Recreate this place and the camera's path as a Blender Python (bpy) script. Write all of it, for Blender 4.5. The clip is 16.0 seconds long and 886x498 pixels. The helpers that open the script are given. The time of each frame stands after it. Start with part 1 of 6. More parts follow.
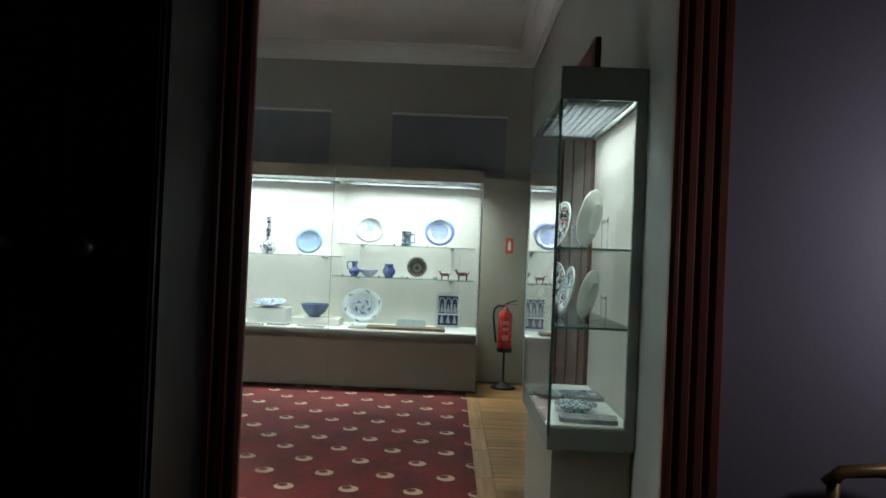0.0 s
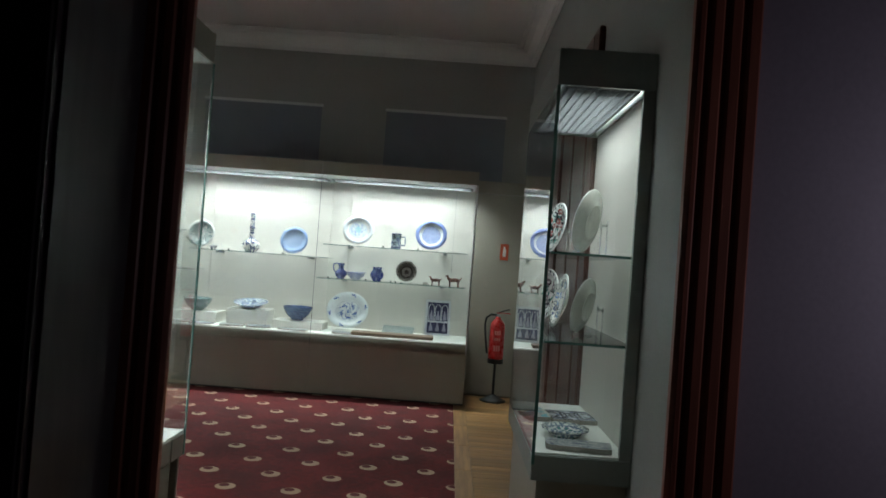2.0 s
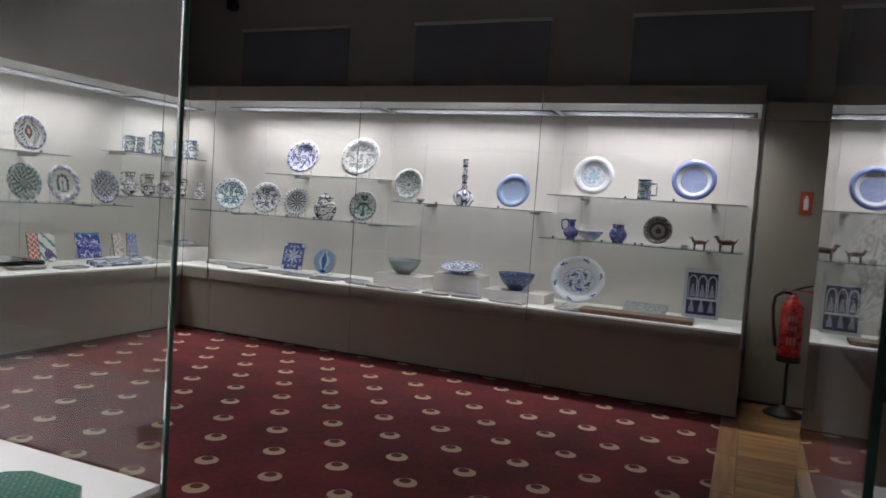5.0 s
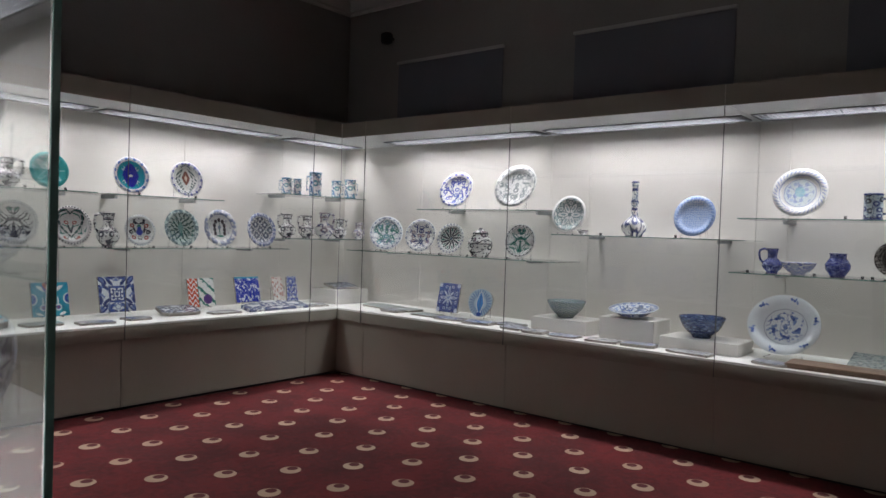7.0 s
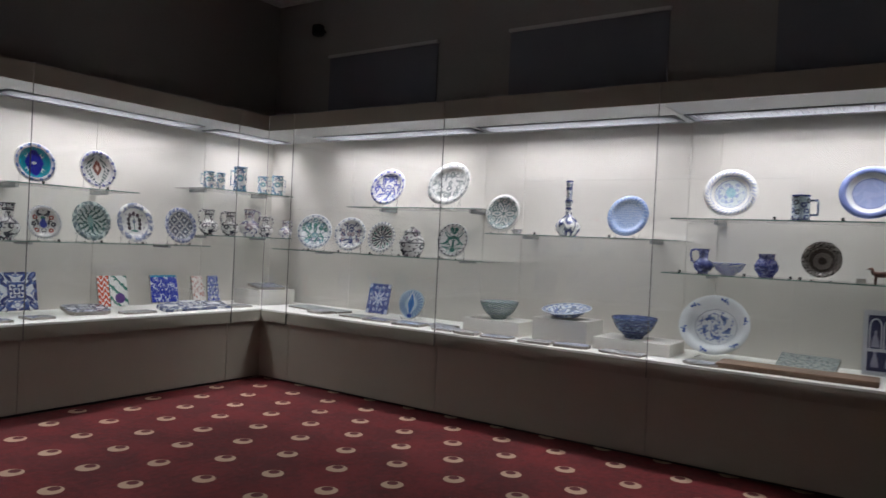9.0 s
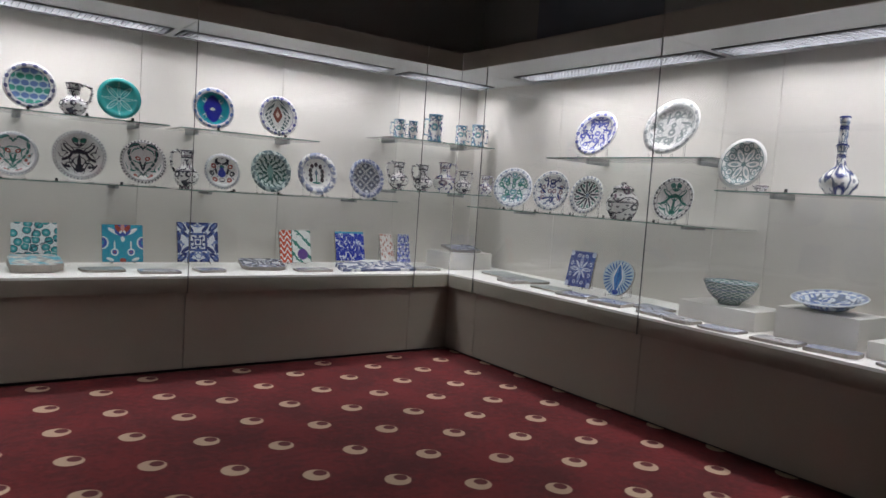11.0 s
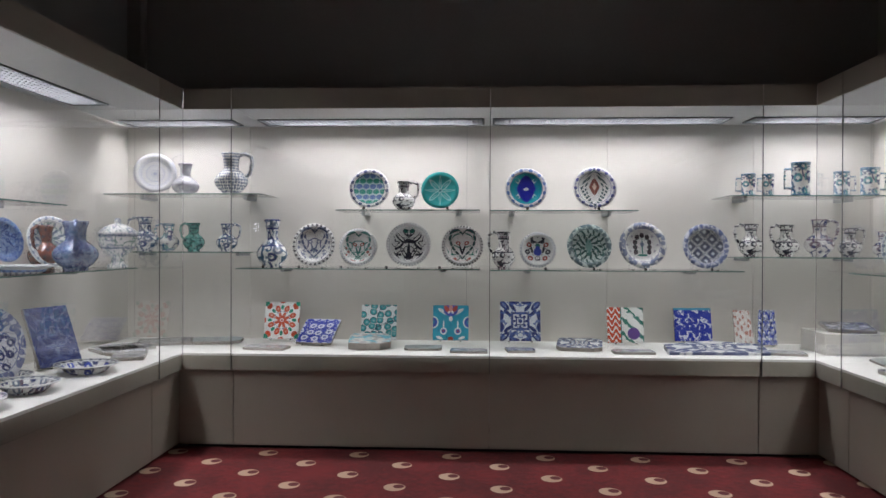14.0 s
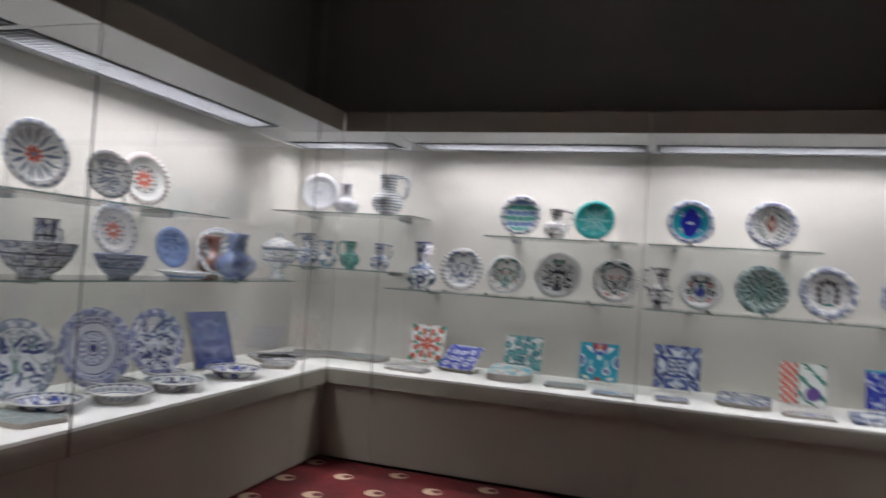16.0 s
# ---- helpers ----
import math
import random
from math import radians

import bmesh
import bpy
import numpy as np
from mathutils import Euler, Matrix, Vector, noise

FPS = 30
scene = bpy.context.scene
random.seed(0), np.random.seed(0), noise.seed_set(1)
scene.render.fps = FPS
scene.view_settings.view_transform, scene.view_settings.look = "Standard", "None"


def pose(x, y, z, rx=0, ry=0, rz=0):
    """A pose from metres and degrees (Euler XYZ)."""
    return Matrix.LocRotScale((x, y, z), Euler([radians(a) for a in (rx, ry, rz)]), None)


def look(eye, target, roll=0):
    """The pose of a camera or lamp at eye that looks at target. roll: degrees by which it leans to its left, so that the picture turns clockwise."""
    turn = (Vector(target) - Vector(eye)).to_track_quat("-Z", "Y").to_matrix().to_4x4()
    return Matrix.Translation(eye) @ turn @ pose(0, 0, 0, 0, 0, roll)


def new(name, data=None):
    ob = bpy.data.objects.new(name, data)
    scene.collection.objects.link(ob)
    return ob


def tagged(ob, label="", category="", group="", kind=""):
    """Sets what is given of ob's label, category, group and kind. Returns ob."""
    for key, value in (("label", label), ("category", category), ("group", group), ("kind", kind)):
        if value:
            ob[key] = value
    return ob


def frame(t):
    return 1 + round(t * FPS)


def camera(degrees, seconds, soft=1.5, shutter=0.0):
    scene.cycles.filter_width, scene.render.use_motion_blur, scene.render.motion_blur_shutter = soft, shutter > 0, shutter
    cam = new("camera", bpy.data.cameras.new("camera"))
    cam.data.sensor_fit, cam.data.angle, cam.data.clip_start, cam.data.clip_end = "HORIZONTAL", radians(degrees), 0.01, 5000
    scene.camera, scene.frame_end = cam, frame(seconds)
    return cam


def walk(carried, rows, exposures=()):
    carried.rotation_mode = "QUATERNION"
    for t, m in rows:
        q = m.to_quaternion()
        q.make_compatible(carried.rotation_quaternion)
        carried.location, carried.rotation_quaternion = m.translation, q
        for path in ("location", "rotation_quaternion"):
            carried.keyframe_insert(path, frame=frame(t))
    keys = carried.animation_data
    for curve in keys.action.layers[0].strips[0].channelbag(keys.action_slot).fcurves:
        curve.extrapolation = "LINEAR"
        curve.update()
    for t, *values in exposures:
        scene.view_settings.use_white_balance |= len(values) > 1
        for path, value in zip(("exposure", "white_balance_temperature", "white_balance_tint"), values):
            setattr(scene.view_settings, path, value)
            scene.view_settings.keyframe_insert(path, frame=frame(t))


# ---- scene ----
cam = camera(63.7, 16.0, soft=1.5, shutter=0.5)
PATH = [
    (0, (-7.023, -4.46, 1.351), (-5.023, -4.437, 1.369), 2.4),
    (0.5, (-7.009, -4.507, 1.366), (-5.011, -4.42, 1.424), 1.6),
    (1, (-7.017, -4.523, 1.354), (-5.023, -4.401, 1.441), 1.3),
    (1.5, (-6.913, -4.529, 1.349), (-4.916, -4.457, 1.43), 2.2),
    (2, (-6.675, -4.543, 1.338), (-4.675, -4.519, 1.374), 4.2),
    (2.4, (-6.56, -4.506, 1.346), (-4.561, -4.485, 1.275), 3.0),
    (2.5, (-6.505, -4.524, 1.344), (-4.508, -4.468, 1.257), 2.7),
    (3, (-6.185, -4.619, 1.312), (-4.208, -4.328, 1.231), 2.9),
    (3.2, (-6.009, -4.592, 1.276), (-4.038, -4.255, 1.206), 2.2),
    (5.3, (-4.907, -4.74, 1.286), (-3.086, -3.919, 1.178), 4.5),
    (5.5, (-4.801, -4.69, 1.24), (-2.973, -3.882, 1.178), 5.0),
    (6, (-4.569, -4.63, 1.247), (-2.789, -3.722, 1.182), 3.5),
    (6.5, (-4.349, -4.701, 1.289), (-2.721, -3.542, 1.207), 3.6),
    (7, (-4.251, -4.693, 1.288), (-2.709, -3.421, 1.239), 1.9),
    (7.5, (-4.212, -4.691, 1.304), (-2.63, -3.469, 1.27), 2.1),
    (8, (-4.196, -4.693, 1.274), (-2.564, -3.538, 1.263), 2.5),
    (8.2, (-4.176, -4.726, 1.245), (-2.496, -3.64, 1.248), 2.9),
    (10.3, (-3.524, -4.337, 1.204), (-2.173, -2.866, 1.1), 2.6),
    (10.5, (-3.344, -4.4, 1.225), (-2.102, -2.836, 1.114), 3.3),
    (11, (-3.125, -4.28, 1.177), (-1.966, -2.658, 1.022), 3.9),
    (11.5, (-2.629, -4.349, 1.278), (-1.681, -2.591, 1.176), 4.6),
    (12, (-2.412, -4.344, 1.301), (-1.798, -2.442, 1.245), 3.3),
    (12.5, (-2.281, -4.29, 1.286), (-1.774, -2.356, 1.234), 1.8),
    (13, (-2.09, -4.217, 1.283), (-1.831, -2.234, 1.291), 0.1),
    (13.5, (-1.992, -4.242, 1.285), (-2.021, -2.242, 1.263), -0.4),
    (14, (-1.966, -4.274, 1.257), (-2.068, -2.277, 1.244), 0.2),
    (14.5, (-1.923, -4.273, 1.263), (-2.035, -2.276, 1.253), -0.2),
    (15, (-1.89, -4.278, 1.27), (-2.052, -2.284, 1.259), -0.2),
    (15.5, (-1.796, -4.226, 1.267), (-2.051, -2.243, 1.26), -0.2),
    (16, (-1.726, -4.077, 1.268), (-2.35, -2.177, 1.315), 3.8),
]
walk(cam, [(t, look(eye, target, roll)) for t, eye, target, roll in PATH], exposures=[(0, 1.15, 6120, -18), (1.5, 0.85, 6120, -15), (2.4, 0.48, 6350, -6), (3.2, 0.25, 6450, 1), (5.3, -0.1, 6500, 10), (16, -0.1, 6500, 10)])

# ---- world and light ----
world = bpy.data.worlds.new("world")
scene.world = world
world.use_nodes = True
world.node_tree.nodes["Background"].inputs[0].default_value = (0.02, 0.022, 0.03, 1)
world.node_tree.nodes["Background"].inputs[1].default_value = 0.1


def area_lamp(name, m, sx, sy, watts, colour):
    data = bpy.data.lights.new(name, "AREA")
    data.shape, data.size, data.size_y, data.energy, data.color = "RECTANGLE", sx, sy, watts, colour
    ob = new(name, data)
    ob.matrix_world = m
    return ob


CASE_WATTS = 20.5
CASE_COLOUR = (0.985, 0.965, 1.045)

# ---- materials ----
TREE = [None]


def node(kind, **sets):
    n = TREE[0].nodes.new(kind)
    for key, value in sets.items():
        setattr(n, key, value)
    return n


def link(a, socket):
    if hasattr(a, "is_output"):
        TREE[0].links.new(a, socket)
    else:
        socket.default_value = a


def M(op, a, b=0.0, c=0.0):
    n = node("ShaderNodeMath", operation=op)
    for k, value in enumerate((a, b, c)):
        link(value, n.inputs[k])
    return n.outputs[0]


def mixc(f, a, b):
    n = node("ShaderNodeMix", data_type="RGBA")
    link(f, n.inputs[0])
    link(a if hasattr(a, "is_output") else (*a, 1), n.inputs[6])
    link(b if hasattr(b, "is_output") else (*b, 1), n.inputs[7])
    return n.outputs[2]


def coords(which):
    return node("ShaderNodeTexCoord").outputs[which]


def combine(x, y, z=0.0):
    n = node("ShaderNodeCombineXYZ")
    for k, value in enumerate((x, y, z)):
        link(value, n.inputs[k])
    return n.outputs[0]


def split(v):
    n = node("ShaderNodeSeparateXYZ")
    link(v, n.inputs[0])
    return n.outputs[0], n.outputs[1], n.outputs[2]


def noise_tex(vec, scale, detail=3.0, rough=0.55):
    n = node("ShaderNodeTexNoise")
    link(vec, n.inputs["Vector"])
    n.inputs["Scale"].default_value, n.inputs["Detail"].default_value, n.inputs["Roughness"].default_value = scale, detail, rough
    return n.outputs[0]


def voronoi(vec, scale, feature="F1", jitter=1.0):
    n = node("ShaderNodeTexVoronoi", feature=feature, voronoi_dimensions="2D")
    x, y, seed = split(vec)
    link(combine(M("ADD", x, M("MULTIPLY", seed, 0.731)), M("ADD", y, M("MULTIPLY", seed, 0.419))), n.inputs["Vector"])
    n.inputs["Scale"].default_value, n.inputs["Randomness"].default_value = scale, jitter
    return n


def above(a, b, soft=0.0):
    if soft <= 0:
        return M("GREATER_THAN", a, b)
    n = node("ShaderNodeMapRange", interpolation_type="SMOOTHSTEP")
    link(a, n.inputs[0])
    if hasattr(b, "is_output"):
        link(M("SUBTRACT", b, soft), n.inputs[1]), link(M("ADD", b, soft), n.inputs[2])
    else:
        n.inputs[1].default_value, n.inputs[2].default_value = b - soft, b + soft
    return n.outputs[0]


def start_material(name):
    m = bpy.data.materials.new(name)
    m.use_nodes = True
    TREE[0] = m.node_tree
    return m, m.node_tree.nodes["Principled BSDF"]


def bump(height, strength, distance=0.002):
    n = node("ShaderNodeBump")
    n.inputs["Strength"].default_value, n.inputs["Distance"].default_value = strength, distance
    link(height, n.inputs["Height"])
    return n.outputs[0]


def surface(name, colour, rough=0.6, vary=0.12, grain=60.0, blotch=1.6, relief=0.15, metal=0.0, dark=None, coat=0.0):
    """A plain surface with fine grain, broad blotches and a fine relief."""
    m, p = start_material(name)
    v = coords("Object")
    fine, broad = noise_tex(v, grain, 4), noise_tex(v, blotch, 3)
    f = M("ADD", M("MULTIPLY", fine, 0.4), M("MULTIPLY", broad, 0.6))
    low = dark or tuple(c * (1 - 2 * vary) for c in colour)
    high = tuple(min(1, c * (1 + vary)) for c in colour)
    link(mixc(above(f, 0.5, 0.22), low, high), p.inputs["Base Color"])
    link(M("ADD", rough - 0.06, M("MULTIPLY", fine, 0.12)), p.inputs["Roughness"])
    p.inputs["Metallic"].default_value = metal
    p.inputs["Coat Weight"].default_value = coat
    if relief:
        link(bump(fine, relief), p.inputs["Normal"])
    return m


def wood(name, dark, light, along=0, rough=0.4, scale=1.0):
    m, p = start_material(name)
    x, y, z = split(coords("Object"))
    a = [x, y, z]
    stretched = [M("MULTIPLY", c, 1.5 * scale if k == along else 22.0 * scale) for k, c in enumerate(a)]
    info = node("ShaderNodeObjectInfo").outputs["Random"]
    v = combine(M("ADD", stretched[0], M("MULTIPLY", info, 37.0)), stretched[1], stretched[2])
    g = noise_tex(v, 1.0, 5, 0.65)
    colour = mixc(above(g, 0.5, 0.2), dark, light)
    hsv = node("ShaderNodeHueSaturation")
    link(colour, hsv.inputs["Color"])
    link(M("ADD", 0.78, M("MULTIPLY", info, 0.42)), hsv.inputs["Value"])
    link(hsv.outputs[0], p.inputs["Base Color"])
    link(M("ADD", rough - 0.08, M("MULTIPLY", g, 0.16)), p.inputs["Roughness"])
    link(bump(g, 0.12), p.inputs["Normal"])
    return m


def glass(name, tint, rough=0.0):
    m, p = start_material(name)
    p.inputs["Base Color"].default_value = (*tint, 1)
    p.inputs["Transmission Weight"].default_value, p.inputs["IOR"].default_value = 1.0, 1.45
    p.inputs["Roughness"].default_value = rough
    return m


def shelf_glass():
    """Clear shelf glass that lets part of the light through and mirrors at a slant."""
    m, p = start_material("shelf_glass")
    clear, gloss, mix = node("ShaderNodeBsdfTransparent"), node("ShaderNodeBsdfGlossy"), node("ShaderNodeMixShader")
    clear.inputs[0].default_value = (0.92, 0.935, 0.927, 1)
    gloss.inputs["Roughness"].default_value = 0.02
    fresnel = node("ShaderNodeFresnel")
    fresnel.inputs[0].default_value = 1.45
    for a, b in ((fresnel.outputs[0], mix.inputs[0]), (clear.outputs[0], mix.inputs[1]), (gloss.outputs[0], mix.inputs[2]), (mix.outputs[0], m.node_tree.nodes["Material Output"].inputs[0])):
        link(a, b)
    m.node_tree.nodes.remove(p)
    return m


def carpet_material():
    m, p = start_material("carpet")
    x, y, z = split(coords("Object"))
    wob = noise_tex(coords("Object"), 9.0, 2)

    def cell(ox, oy):
        u = M("SUBTRACT", M("FRACT", M("DIVIDE", M("SUBTRACT", x, ox), 0.552)), 0.5)
        v = M("SUBTRACT", M("FRACT", M("DIVIDE", M("SUBTRACT", y, oy), 0.369)), 0.5)
        u, v = M("MULTIPLY", u, 0.552), M("MULTIPLY", v, 0.369)
        d = M("ADD", M("SQRT", M("ADD", M("POWER", u, 2.0), M("POWER", v, 2.0))), M("MULTIPLY", M("SUBTRACT", wob, 0.5), 0.012))
        hole = M("SQRT", M("ADD", M("POWER", M("SUBTRACT", u, 0.021), 2.0), M("POWER", M("SUBTRACT", v, 0.013), 2.0)))
        return M("SUBTRACT", 1.0, above(d, 0.056, 0.003)), M("SUBTRACT", 1.0, above(hole, 0.029, 0.004))
    d1, h1 = cell(-0.1929, -0.2413)
    d2, h2 = cell(0.0831, -0.0568)
    disc, hole = M("MAXIMUM", d1, d2), M("MAXIMUM", h1, h2)
    pile, wear = noise_tex(coords("Object"), 220, 3), noise_tex(coords("Object"), 3.0, 4)
    tufts = noise_tex(coords("Object"), 26, 4, 0.7)
    red = mixc(above(M("ADD", M("MULTIPLY", wear, 0.5), M("MULTIPLY", tufts, 0.5)), 0.5, 0.10), (0.074, 0.003, 0.0032), (0.165, 0.0072, 0.008))
    red = mixc(M("MULTIPLY", pile, 0.5), red, (0.05, 0.003, 0.004))
    cream = mixc(pile, (0.54, 0.41, 0.28), (0.36, 0.26, 0.17))
    c = mixc(disc, red, cream)
    c = mixc(M("MULTIPLY", disc, hole), c, (0.10, 0.018, 0.018))
    link(c, p.inputs["Base Color"])
    p.inputs["Roughness"].default_value = 0.95
    p.inputs["Sheen Weight"].default_value = 0.0
    link(bump(M("ADD", pile, M("MULTIPLY", tufts, 0.6)), 0.5, 0.004), p.inputs["Normal"])
    return m


WHITE = (0.74, 0.75, 0.72)
NAVY, COBALT, SKY = (0.035, 0.05, 0.17), (0.03, 0.06, 0.42), (0.22, 0.36, 0.68)
TEAL, GREEN, RED = (0.02, 0.38, 0.42), (0.05, 0.25, 0.17), (0.55, 0.08, 0.035)
INK, MAUVE = (0.03, 0.032, 0.05), (0.16, 0.10, 0.14)


def ceramic(name, shape, style, ground=WHITE, cols=(NAVY, COBALT, TEAL), rim=None, scale=5.0, seed=0.0, rough=0.16, edge=0.72, rim_ground=None):
    """Glazed ware with painted decoration: shape is disc, tile or pot; style names the drawing."""
    m, p = start_material(name)
    gx, gy, gz = split(coords("Generated"))
    if shape == "pot":
        ang = M("DIVIDE", M("ARCTAN2", M("SUBTRACT", gx, 0.5), M("SUBTRACT", gy, 0.5)), math.tau)
        X, Y = M("MULTIPLY", ang, 2.2), gz
        r, th = M("ABSOLUTE", M("SUBTRACT", gz, 0.45)), M("MULTIPLY", ang, math.tau)
    else:
        X, Y = M("SUBTRACT", gx, 0.5), M("SUBTRACT", gy, 0.5)
        r = M("MULTIPLY", M("SQRT", M("ADD", M("POWER", X, 2.0), M("POWER", Y, 2.0))), 2.0)
        th = M("ARCTAN2", X, Y)
    base = combine(X, Y, seed)
    wobble = M("SUBTRACT", noise_tex(base, 9.0, 2), 0.5)
    mx = M("ADD", M("ABSOLUTE", X), M("MULTIPLY", wobble, 0.06))
    my = M("ADD", Y, M("MULTIPLY", wobble, 0.06))
    c = mixc(above(noise_tex(base, 3.0, 3), 0.5, 0.3), tuple(k * 0.93 for k in ground), ground)
    if style in ("floral", "split"):
        scale = scale * 1.7
        cells = voronoi(combine(mx, my, seed), scale)
        edges = voronoi(combine(mx, my, seed), scale, "DISTANCE_TO_EDGE")
        rnd = split(cells.outputs["Color"])[0]
        bloom = M("SUBTRACT", 1.0, above(cells.outputs["Distance"], M("ADD", 0.26, M("MULTIPLY", rnd, 0.16)), 0.02))
        col = mixc(above(rnd, 0.4), mixc(above(rnd, 0.7), cols[1], cols[2]), cols[0])
        c = mixc(bloom, c, col)
        core = M("SUBTRACT", 1.0, above(cells.outputs["Distance"], 0.11, 0.02))
        c = mixc(M("MULTIPLY", core, 0.8), c, ground)
        stems = M("SUBTRACT", 1.0, above(edges.outputs["Distance"], 0.045, 0.012))
        c = mixc(stems, c, cols[0])
        sprig = above(M("SINE", M("ADD", M("MULTIPLY", mx, 60.0), M("MULTIPLY", M("SINE", M("MULTIPLY", my, 34.0)), 3.0))), 0.86, 0.05)
        c = mixc(M("MULTIPLY", sprig, 0.6), c, cols[1])
        if style == "split":
            curl = M("SINE", M("ADD", M("MULTIPLY", my, 34.0), M("MULTIPLY", M("SINE", M("MULTIPLY", X, 30.0)), 2.4)))
            strip = mixc(above(curl, 0.45, 0.1), cols[0], ground)
            flower = M("ADD", M("POWER", M("SUBTRACT", X, 0.22), 2.0), M("POWER", M("ADD", Y, 0.24), 2.0))
            sheet = mixc(above(M("SINE", M("MULTIPLY", M("ADD", X, M("ADD", Y, M("MULTIPLY", wobble, 0.3))), 15.0)), 0.55, 0.08), ground, cols[1])
            sheet = mixc(M("SUBTRACT", 1.0, above(flower, 0.028, 0.004)), sheet, cols[2])
            c = mixc(above(X, -0.13, 0.006), strip, mixc(above(X, -0.10, 0.006), cols[1], sheet))
    elif style == "scroll":
        w = M("SINE", M("ADD", M("MULTIPLY", mx, scale * 7), M("MULTIPLY", M("SINE", M("ADD", M("MULTIPLY", my, scale * 5), M("MULTIPLY", wobble, 8.0))), 2.6)))
        c = mixc(above(w, 0.35, 0.08), c, cols[0])
        w2 = M("SINE", M("SUBTRACT", M("MULTIPLY", my, scale * 8), M("MULTIPLY", M("SINE", M("MULTIPLY", mx, scale * 6)), 2.2)))
        c = mixc(above(w2, 0.72, 0.06), c, cols[1])
        dots = voronoi(combine(mx, my, seed), scale * 1.7)
        c = mixc(M("SUBTRACT", 1.0, above(dots.outputs["Distance"], 0.2, 0.03)), c, cols[2])
    elif style == "lattice":
        a = M("ABSOLUTE", M("SINE", M("MULTIPLY", M("ADD", X, Y), scale * 4)))
        b = M("ABSOLUTE", M("SINE", M("MULTIPLY", M("SUBTRACT", X, Y), scale * 4)))
        c = mixc(above(M("MINIMUM", a, b), 0.32, 0.08), c, cols[0])
        c = mixc(above(M("MULTIPLY", a, b), 0.85, 0.04), c, cols[1])
    elif style == "rings":
        w = M("SINE", M("ADD", M("MULTIPLY", r, scale * 7), M("MULTIPLY", wobble, 1.5)))
        c = mixc(above(w, 0.25, 0.1), c, cols[0])
        spokes = above(M("MULTIPLY", M("SINE", M("MULTIPLY", th, 18.0)), M("SINE", M("MULTIPLY", r, 30.0))), 0.3, 0.1)
        c = mixc(M("MULTIPLY", spokes, 0.7), c, cols[1])
    elif style == "script":
        band = M("SINE", M("ADD", M("MULTIPLY", Y, 15.0), M("ADD", M("MULTIPLY", M("SINE", M("MULTIPLY", X, 17.0)), 1.6), M("MULTIPLY", wobble, 9.0))))
        c = mixc(M("MULTIPLY", above(band, 0.62, 0.05), above(noise_tex(base, 6.0, 1), 0.46, 0.02)), c, cols[0])
        tall = above(M("SINE", M("ADD", M("MULTIPLY", X, 46.0), M("MULTIPLY", wobble, 5.0))), 0.8, 0.06)
        c = mixc(M("MULTIPLY", tall, above(noise_tex(base, 5.0, 1), 0.56, 0.02)), c, cols[0])
        top = M("GREATER_THAN", Y, 0.43)
        c = mixc(top, c, cols[1])
    elif style == "dots":
        d = voronoi(combine(M("MULTIPLY", X, 1.0), Y, seed), scale * 1.6, "F1", 0.25)
        which = mixc(above(split(d.outputs["Color"])[0], 0.55), cols[0], cols[1])
        c = mixc(M("SUBTRACT", 1.0, above(d.outputs["Distance"], 0.40, 0.04)), c, which)
    elif style == "worn":
        w = noise_tex(base, scale, 4)
        c = mixc(above(w, 0.5, 0.1), c, cols[0])
        w3 = voronoi(base, scale * 1.4)
        c = mixc(M("SUBTRACT", 1.0, above(w3.outputs["Distance"], 0.32, 0.06)), c, cols[1])
        c = mixc(M("MULTIPLY", above(noise_tex(base, scale * 2.3, 3), 0.56, 0.05), 0.8), c, cols[2])
    if rim:
        kind, rc = rim
        if shape == "pot":
            w = above(M("ABSOLUTE", M("SUBTRACT", M("FRACT", M("MULTIPLY", gz, 3.0)), 0.5)), 0.44)
            c = mixc(w, c, rc)
        else:
            on = above(r, edge)
            if kind == "solid":
                w = 1.0
            elif kind == "waves":
                w = above(M("SINE", M("ADD", M("MULTIPLY", th, 34.0), M("MULTIPLY", M("SINE", M("MULTIPLY", r, 48.0)), 1.9))), 0.3, 0.15)
            else:
                leaf = voronoi(combine(M("MULTIPLY", th, 1.6), M("MULTIPLY", r, 5.0), seed), 3.0)
                w = M("SUBTRACT", 1.0, above(leaf.outputs["Distance"], 0.40, 0.05))
            rimmed = mixc(w, rim_ground or ground, rc)
            line = M("MULTIPLY", on, M("SUBTRACT", 1.0, above(r, edge + 0.025)))
            c = mixc(on, c, rimmed)
            c = mixc(line, c, rc)
    link(c, p.inputs["Base Color"])
    p.inputs["Roughness"].default_value = rough
    p.inputs["Coat Weight"].default_value = 0.3
    p.inputs["Coat Roughness"].default_value = 0.08
    link(bump(noise_tex(base, 14.0, 2), 0.08, 0.003), p.inputs["Normal"])
    return m


